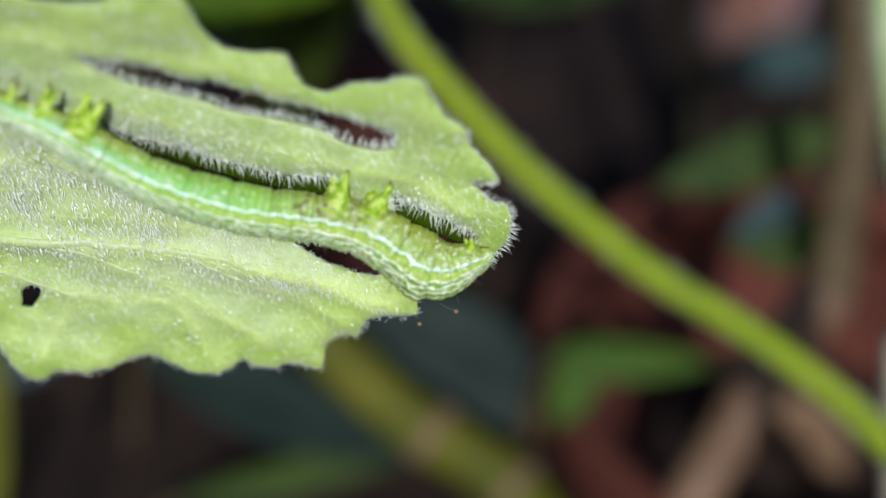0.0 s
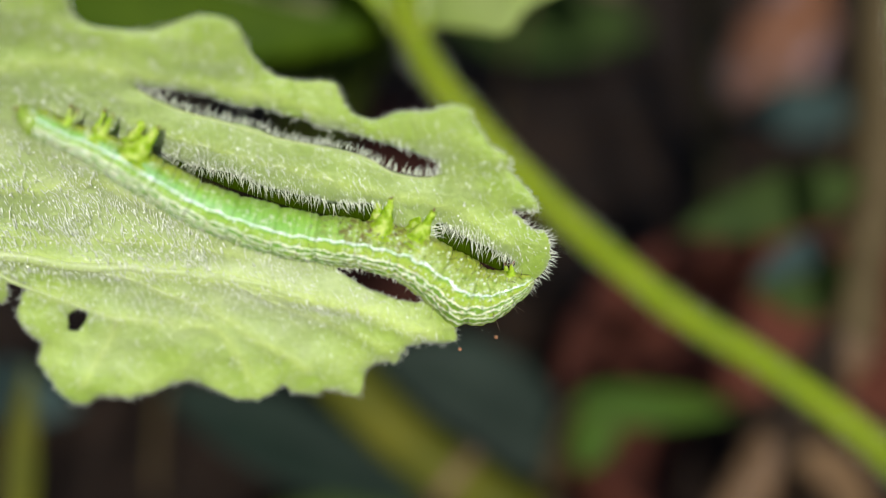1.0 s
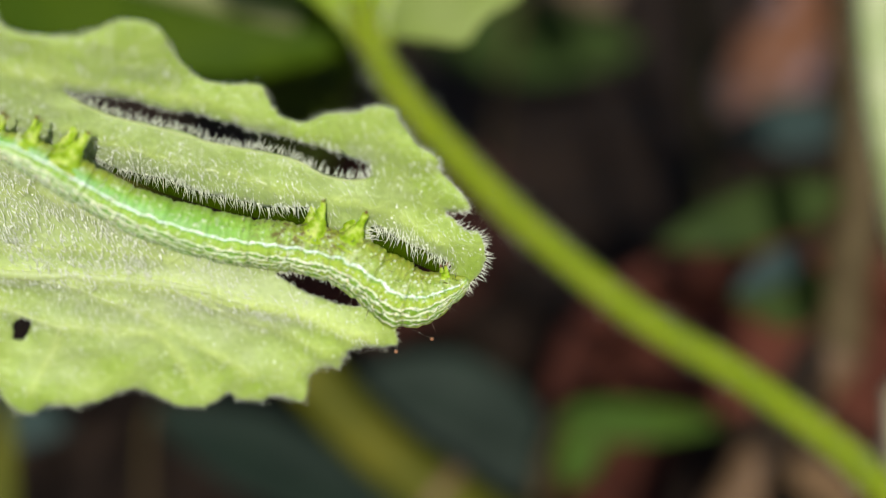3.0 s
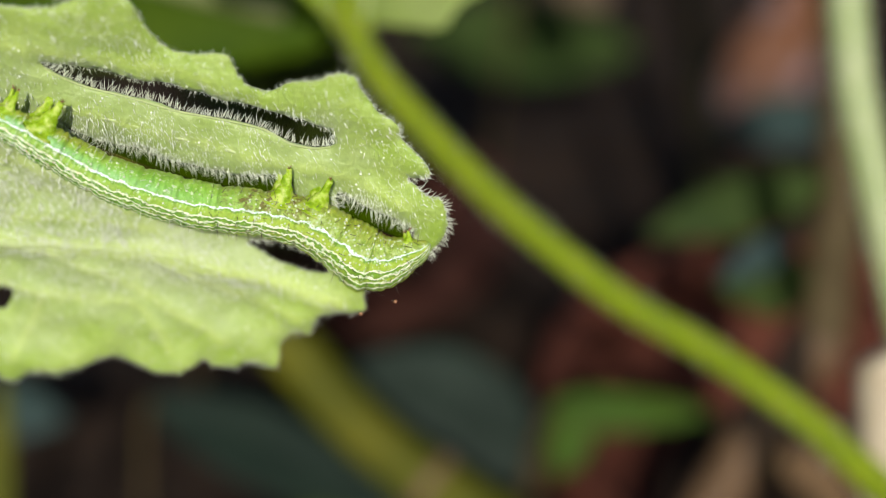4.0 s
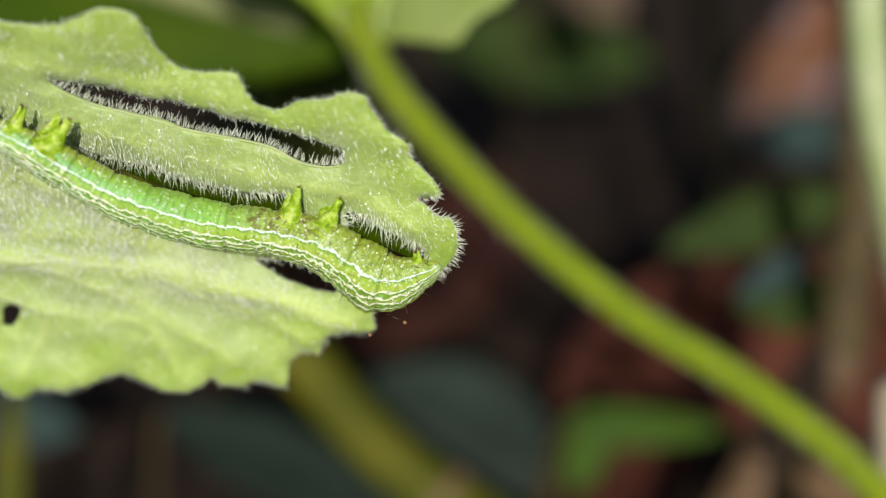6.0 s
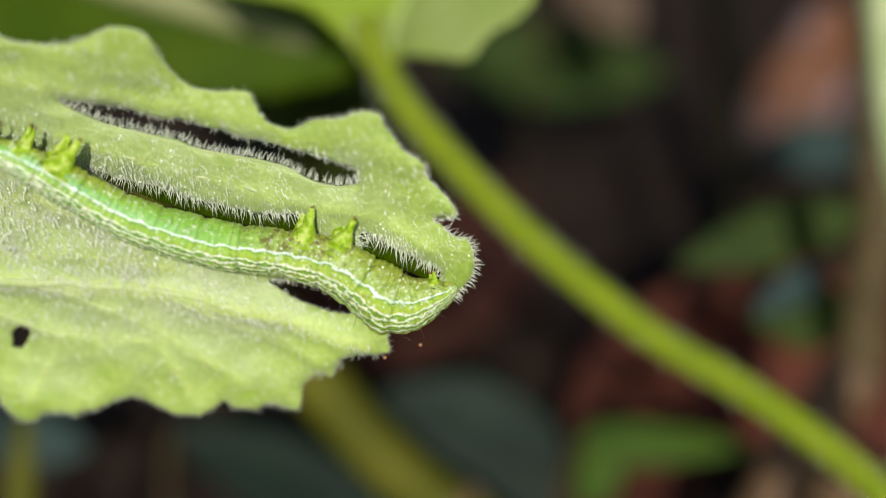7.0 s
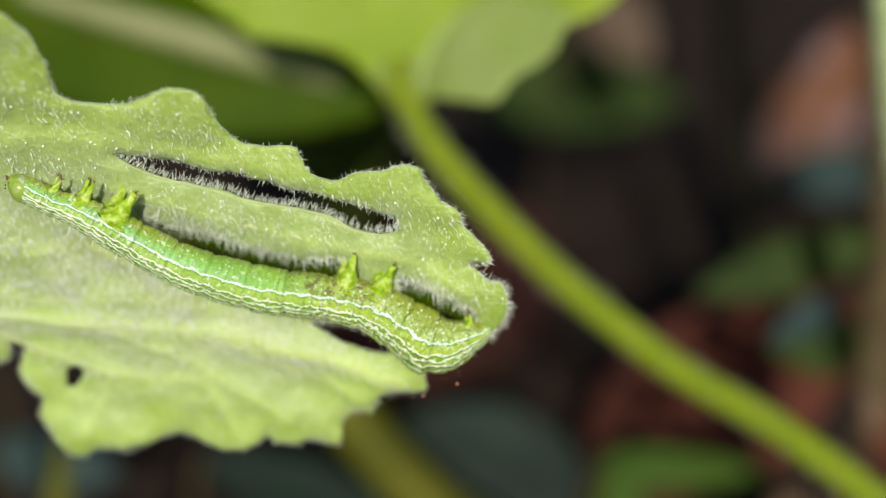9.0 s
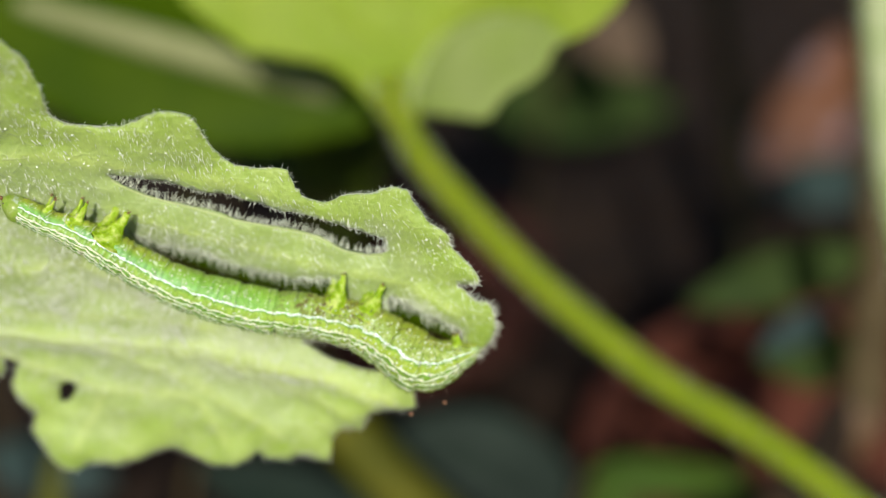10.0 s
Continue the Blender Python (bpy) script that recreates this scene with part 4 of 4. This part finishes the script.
def pale_stem():
    line = smooth_line([(0.0434, 0.1247, 0.1189), (0.0437, 0.1189, 0.1105), (0.0440, 0.1150, 0.1048), (0.0444, 0.1117, 0.1000), (0.0450, 0.1084, 0.0953), (0.0464, 0.1041, 0.0892), (0.0482, 0.0991, 0.0822), (0.0497, 0.0952, 0.0765), (0.0507, 0.0918, 0.0718), (0.0514, 0.0859, 0.0633), (0.0514, 0.0756, 0.0427), (0.0515, 0.0690, 0.0150), (0.0515, 0.0670, -0.0040)], 8)
    foot = Vector(line[-1])
    root = thing("plant_stem", Matrix.Translation(foot), "upright pale green hairy stem with a dry tan sheath below", "plant")
    rel = line - np.array(foot)
    part("stem", tube(rel, 0.0020, 16), PALE, root)
    part("hair", tube_hairs(rel, 0.0020, 2400, 0.0010, 0.000020, 8), HAIR, root, "fine white hairs")["kind"] = "stuff"
    low = smooth_line([(0.0464, 0.0911, 0.0751), (0.0469, 0.0902, 0.0740), (0.0470, 0.0876, 0.0703), (0.0471, 0.0835, 0.0643), (0.0488, 0.0732, 0.0436), (0.0508, 0.0690, 0.0140), (0.0513, 0.0675, 0.0000)], 8) - np.array(foot)
    part("sheath", tube(low, np.concatenate([np.linspace(0.0022, 0.0031, 4), np.full(len(low) - 4, 0.0032)]), 16), TAN, root, "dry tan sheath")


pale_stem()


def cane(name, label, points, radius, material, nodes, group="", upper=None):
    """A jointed cane from its foot upwards; nodes: shares of its length with a thicker, scarred ring."""
    line = smooth_line(points, 12)
    foot = Vector(line[0])
    root = thing(name, Matrix.Translation(foot), label, "plant", group)
    rel = line - np.array(foot)
    s = np.concatenate([[0], np.cumsum(np.linalg.norm(np.diff(rel, axis=0), axis=1))])
    s /= s[-1]
    r = np.full(len(rel), radius)
    for k in nodes:
        r = r * (1 + 0.12 * np.exp(-((s - k) / 0.03) ** 2))
    cut = int(np.argmin(abs(s - nodes[-1]))) if upper else len(rel) - 1
    part("stem", tube(rel[:cut + 1], r[:cut + 1], 20), material, root)
    if upper:
        part("young_stem", tube(rel[cut:], r[cut:] * 0.95, 20), upper, root, "darker olive-brown upper stem")
    for k in nodes:
        mid = np.array([np.interp(k, s, rel[:, j]) for j in range(3)])
        nxt = np.array([np.interp(k + 0.02, s, rel[:, j]) for j in range(3)])
        d = (nxt - mid) / np.linalg.norm(nxt - mid)
        ring = [mid + d * x for x in np.linspace(-0.0015, 0.0015, 9)]
        swell = radius * (1.03 + 0.14 * np.cos(np.linspace(-1.5, 1.5, 9)) + 0.02 * np.sin(np.arange(9) * 2.3))
        part("node", tube(ring, swell, 20), NODE, root, "pinkish-tan scarred ring")
        if not upper:
            way = np.array((0.45, -0.25, 0.85))
            bud = [mid + way * x for x in (0.8 * radius, 1.15 * radius, 1.5 * radius, 1.8 * radius)]
            part("bud", tube(smooth_line(bud, 4), np.linspace(0.42, 0.10, 13) * radius, 12), NODE, root, "small tan bud")
    return root


cane("woody_stem", "brown woody stem bent at a tan knot above the pot",
     [(0.026, 0.104, 0.006), (0.0335, 0.1098, 0.0207), (0.0406, 0.1166, 0.0304), (0.0468, 0.1229, 0.0394), (0.0537, 0.1283, 0.0470), (0.0552, 0.1327, 0.0534), (0.0568, 0.1381, 0.0610), (0.0577, 0.1447, 0.0705), (0.0577, 0.1564, 0.0872), (0.0573, 0.166, 0.101), (0.056, 0.19, 0.135)],
     0.0037, WOOD, (0.335,), upper=BARK)
cane("cane", "olive green jointed cane with pinkish rings, leaning across the soil",
     [(0.029, 0.110, -0.003), (0.0152, 0.1156, 0.015), (0.0087, 0.1194, 0.0205), (-0.0028, 0.1237, 0.0266), (-0.0124, 0.1285, 0.0334), (-0.0236, 0.1360, 0.0441), (-0.034, 0.142, 0.054), (-0.045, 0.150, 0.066)],
     0.0042, CANE, (0.27, 0.40))


def broad_leaf(label, base, tip, width, face, material, foot, fold=0.25, droop=0.12, shape=0.8, rib=0.05, rib_material=None, crest=0.0, rib_end=1.0, rib_start=0.0, group="leaves behind"):
    """One leaf on its stalk: pointed oval blade, folded along its midrib and drooping to the tip."""
    base, tip, face = Vector(base), Vector(tip), Vector(face).normalized()
    along = tip - base
    size = along.length
    e = along.normalized()
    side = face.cross(e).normalized()
    up = e.cross(side)
    root = thing("leaf", Matrix.Translation(base), label, "leaf", group)
    nu, nv = 70, 12
    vs, fs, mid = [], [], []
    for i in range(nu + 1):
        u = i / nu
        half = 0.5 * width * max(0.02, math.sin(math.pi * min(1, u) ** shape)) ** 0.75 * (1 + 0.10 * abs((u * 14) % 1.0 - 0.5) + 0.03 * noise.noise(Vector((u * 9, size * 70, 2))))
        arch = -droop * size * u * u
        mid.append(e * size * u + up * arch)
        for j in range(nv + 1):
            v = 2 * j / nv - 1
            z = abs(v) * fold * half + crest * width * math.exp(-(v / 0.35) ** 2) + 0.02 * width * noise.noise(Vector((u * 4, v * 2, size * 90)))
            vs.append(e * size * u + side * half * v + up * (arch + z))
    for i in range(nu):
        for j in range(nv):
            a = i * (nv + 1) + j
            fs.append((a, a + 1, a + nv + 2, a + nv + 1))
    thicken(part("blade", (vs, fs), material, root), 0.0003)
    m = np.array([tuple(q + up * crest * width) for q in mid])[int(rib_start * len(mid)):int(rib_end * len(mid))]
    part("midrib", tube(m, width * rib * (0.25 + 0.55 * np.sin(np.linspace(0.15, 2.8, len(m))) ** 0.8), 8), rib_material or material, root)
    for k in range(1, 6):
        u0 = 0.12 + 0.13 * k
        for sd in (-1, 1):
            pts = []
            for q in np.linspace(0.02, 0.82, 6):
                u = min(0.98, u0 + 0.16 * q * q + 0.06 * q)
                half = 0.5 * width * max(0.02, math.sin(math.pi * u ** shape)) ** 0.75
                z = q * fold * half + crest * width * math.exp(-(q / 0.35) ** 2)
                pts.append(e * size * u + side * half * q * sd + up * (-droop * size * u * u + z + 0.00012))
            part("vein", tube(np.array([tuple(v) for v in pts]), np.linspace(width * 0.012, width * 0.005, 6), 6), material, root)
    f = Vector(foot) - base
    line = smooth_line([(0, 0, 0), tuple(f * 0.4 + Vector((0, 0, 0.15 * f.length))), tuple(f)], 8)
    part("petiole", tube(line, 0.0006, 10), BARK, root)
    return root


TOWARD = (0.0, -0.82, 0.57)
FLAT = (0.0, -0.35, 0.94)
# the broad pale rib here is the leaf's highlight put into shape and colour
broad_leaf("dark glossy green leaf with a broad pale sheen painted along its ridge", (-0.0700, 0.1340, 0.1108), (-0.0090, 0.1244, 0.0960), 0.0235, (0.0, -0.75, 0.65), GLOSSLEAF, (-0.08, 0.15, 0.0), -0.2, 0.03, 1.0, 0.110, SHEENRIB, 0.02, 0.89, 0.27)
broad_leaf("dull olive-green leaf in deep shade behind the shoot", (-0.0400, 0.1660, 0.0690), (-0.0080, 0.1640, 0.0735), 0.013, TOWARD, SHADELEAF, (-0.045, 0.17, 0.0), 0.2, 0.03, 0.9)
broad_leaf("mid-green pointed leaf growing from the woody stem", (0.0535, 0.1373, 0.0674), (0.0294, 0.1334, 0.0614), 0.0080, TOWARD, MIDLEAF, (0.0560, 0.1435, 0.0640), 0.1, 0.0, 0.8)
# bluish oval added for the sky sheen on the green leaf that follows
broad_leaf("small bluish leaf added as the sky sheen over the green leaf", (0.0475, 0.1285, 0.0640), (0.0380, 0.1250, 0.0594), 0.0045, (-0.25, -0.72, 0.65), BLUELEAF, (0.0545, 0.1340, 0.0560), 0.2, 0.1, 0.8)
broad_leaf("small bright green leaf growing from the woody stem", (0.0508, 0.1276, 0.0582), (0.0388, 0.1270, 0.0572), 0.0092, TOWARD, MIDLEAF, (0.0545, 0.1335, 0.0556), 0.15, 0.1, 0.8)
broad_leaf("bluish green leaf in shade beside a clay lump", (0.0745, 0.1975, 0.0445), (0.0525, 0.1970, 0.0440), 0.010, TOWARD, BLUELEAF, (0.08, 0.21, 0.0), 0.2, 0.05, 0.8)
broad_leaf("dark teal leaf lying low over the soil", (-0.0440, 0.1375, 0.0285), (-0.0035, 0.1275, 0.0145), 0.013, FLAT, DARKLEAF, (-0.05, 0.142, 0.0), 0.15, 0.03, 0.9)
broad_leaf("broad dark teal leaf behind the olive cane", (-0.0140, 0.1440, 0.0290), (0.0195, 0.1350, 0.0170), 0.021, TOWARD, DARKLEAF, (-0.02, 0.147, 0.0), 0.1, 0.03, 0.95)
broad_leaf("bright green leaf at the rim of the clay pot", (0.0176, 0.1312, 0.0318), (0.0430, 0.1307, 0.0312), 0.0064, TOWARD, BRIGHTLEAF, (0.013, 0.135, 0.0), 0.2, 0.05, 0.55)
broad_leaf("small yellow-green leaf hanging at the rim of the clay pot", (0.0214, 0.1295, 0.0325), (0.0183, 0.1240, 0.0250), 0.0065, TOWARD, BRIGHTLEAF, (0.013, 0.135, 0.0), 0.2, 0.05, 0.8)
broad_leaf("narrow green blade lying over the soil", (-0.0400, 0.1270, 0.0050), (0.0000, 0.1320, 0.0120), 0.006, TOWARD, MIDLEAF, (-0.045, 0.126, 0.0), 0.2, 0.03, 0.9)
broad_leaf("narrow yellow-green blade standing upright", (-0.0560, 0.1000, 0.0300), (-0.0540, 0.1130, 0.0545), 0.004, TOWARD, CANE, (-0.055, 0.098, 0.0), 0.2, 0.03, 0.9)
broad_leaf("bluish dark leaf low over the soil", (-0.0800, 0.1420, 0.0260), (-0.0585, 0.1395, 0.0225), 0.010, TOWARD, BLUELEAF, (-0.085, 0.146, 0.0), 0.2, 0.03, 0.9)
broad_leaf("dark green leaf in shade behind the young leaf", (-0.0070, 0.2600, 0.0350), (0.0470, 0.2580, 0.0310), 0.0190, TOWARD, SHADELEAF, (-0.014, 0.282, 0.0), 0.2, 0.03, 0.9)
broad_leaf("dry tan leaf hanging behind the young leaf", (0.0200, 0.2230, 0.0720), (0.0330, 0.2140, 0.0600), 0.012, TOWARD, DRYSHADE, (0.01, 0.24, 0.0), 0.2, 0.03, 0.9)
broad_leaf("dry orange-brown leaf fallen beside the woody stem", (0.0580, 0.1435, 0.0115), (0.0695, 0.1355, 0.0010), 0.009, TOWARD, DRY, (0.056, 0.146, 0.0), 0.2, 0.03, 0.9)


def green_stalk(top, foot, radius, material):
    line = smooth_line([foot, tuple((Vector(foot) + Vector(top)) / 2 + Vector((0.002, 0.003, 0))), top], 10)
    root = thing("stalk", Matrix.Translation(foot), "upright olive green stalk in shade", "plant", "green stalks")
    rel = line - np.array(foot)
    part("stem", tube(rel, radius, 12), material, root)
    for k in (6, 12, 16):
        mid, way = rel[k], (rel[k + 1] - rel[k]) / np.linalg.norm(rel[k + 1] - rel[k])
        part("node", tube([mid + way * x for x in (-0.0008, -0.0003, 0.0003, 0.0008)], radius * np.array((1.02, 1.22, 1.22, 1.02)), 12), SHADESTALK, root, "dull swollen joint")


for top, foot in (((-0.0237, 0.1400, 0.0935), (-0.036, 0.215, -0.002)), ((-0.0180, 0.1395, 0.0925), (-0.032, 0.220, -0.002)), ((-0.0095, 0.1385, 0.0912), (-0.040, 0.210, -0.002))):
    green_stalk(top, foot, 0.0021, STALK)
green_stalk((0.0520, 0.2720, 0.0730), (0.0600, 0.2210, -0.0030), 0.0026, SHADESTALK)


# ---- pots and loose pieces ----
def ring_mesh(profile, sides=64):
    vs, fs, n = [], [], len(profile)
    for k in range(sides):
        a = 2 * math.pi * k / sides
        wob = 1 + 0.004 * math.sin(3 * a)
        for r, z in profile:
            vs.append((r * wob * math.cos(a), r * wob * math.sin(a), z))
    for k in range(sides):
        for i in range(n):
            a, b = k * n + i, ((k + 1) % sides) * n + i
            j = (i + 1) % n
            fs.append((a, b, ((k + 1) % sides) * n + j, k * n + j))
    return vs, fs


def clay_pot(x, y, top, radius, tall, label, clay):
    root = thing("flower_pot", pose(x, y, top - tall), label, "flower pot")
    r, h = radius, tall
    part("body", ring_mesh([(r * 0.70, 0), (r * 0.90, h - 0.012), (r * 0.84, h - 0.012), (r * 0.62, h - 0.022), (r * 0.50, h - 0.031), (r * 0.46, 0.004)]), clay, root)
    rim = [(r * 0.93, h - 0.0135), (r * 0.985, h - 0.0135), (r, h - 0.011), (r, h - 0.003), (r * 0.985, h - 0.0005), (r * 0.95, h), (r * 0.91, h - 0.001), (r * 0.89, h - 0.004), (r * 0.86, h - 0.0135)]
    part("rim", ring_mesh(rim), clay, root, "thick rounded rim")
    rng = np.random.default_rng(2)
    vs, fs, sides, rings = [(0, 0, h - 0.029)], [], 40, 12
    for i in range(1, rings + 1):
        for k in range(sides):
            a, q = 2 * math.pi * k / sides, r * 0.53 * i / rings
            vs.append((q * math.cos(a), q * math.sin(a), h - 0.030 + rng.normal() * 0.0008))
    for k in range(sides):
        fs.append((0, 1 + k, 1 + (k + 1) % sides))
    for i in range(rings - 1):
        for k in range(sides):
            a, j = 1 + i * sides, (k + 1) % sides
            fs.append((a + k, a + sides + k, a + sides + j, a + j))
    soil = part("potting_soil", (vs, fs), SOIL, None)
    soil.matrix_world = pose(x, y, top - tall)
    tagged(soil, "dark potting soil filling the clay flower pot", "soil")


clay_pot(0.0642, 0.1425, 0.0250, 0.0480, 0.045, "reddish-brown terracotta flower pot sunk in dark soil", CLAY)
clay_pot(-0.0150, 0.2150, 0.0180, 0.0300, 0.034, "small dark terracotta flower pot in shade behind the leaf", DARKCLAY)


def clay_lump():
    ob = part("clay_lump", blob((0, 0, 0), ((0.0118, 0, 0), (0, 0.010, 0), (0, 0, 0.0215)), 22, 28, 0.28), SHARD, None)
    ob.matrix_world = pose(0.0826, 0.2715, 0.0195, 6, 8, 20)
    tagged(ob, "orange and pinkish weathered clay lump on the soil", "clay lump")


clay_lump()


def motions():
    walk(cam, PATH, exposures=((0.0, EXPOSURE, 5600, 18), (0.5, EXPOSURE - 0.13, 5950, 16), (1.0, EXPOSURE, 6300, 10), (1.5, EXPOSURE, 6500, 10), (10.0, EXPOSURE, 6500, 10)))


motions()
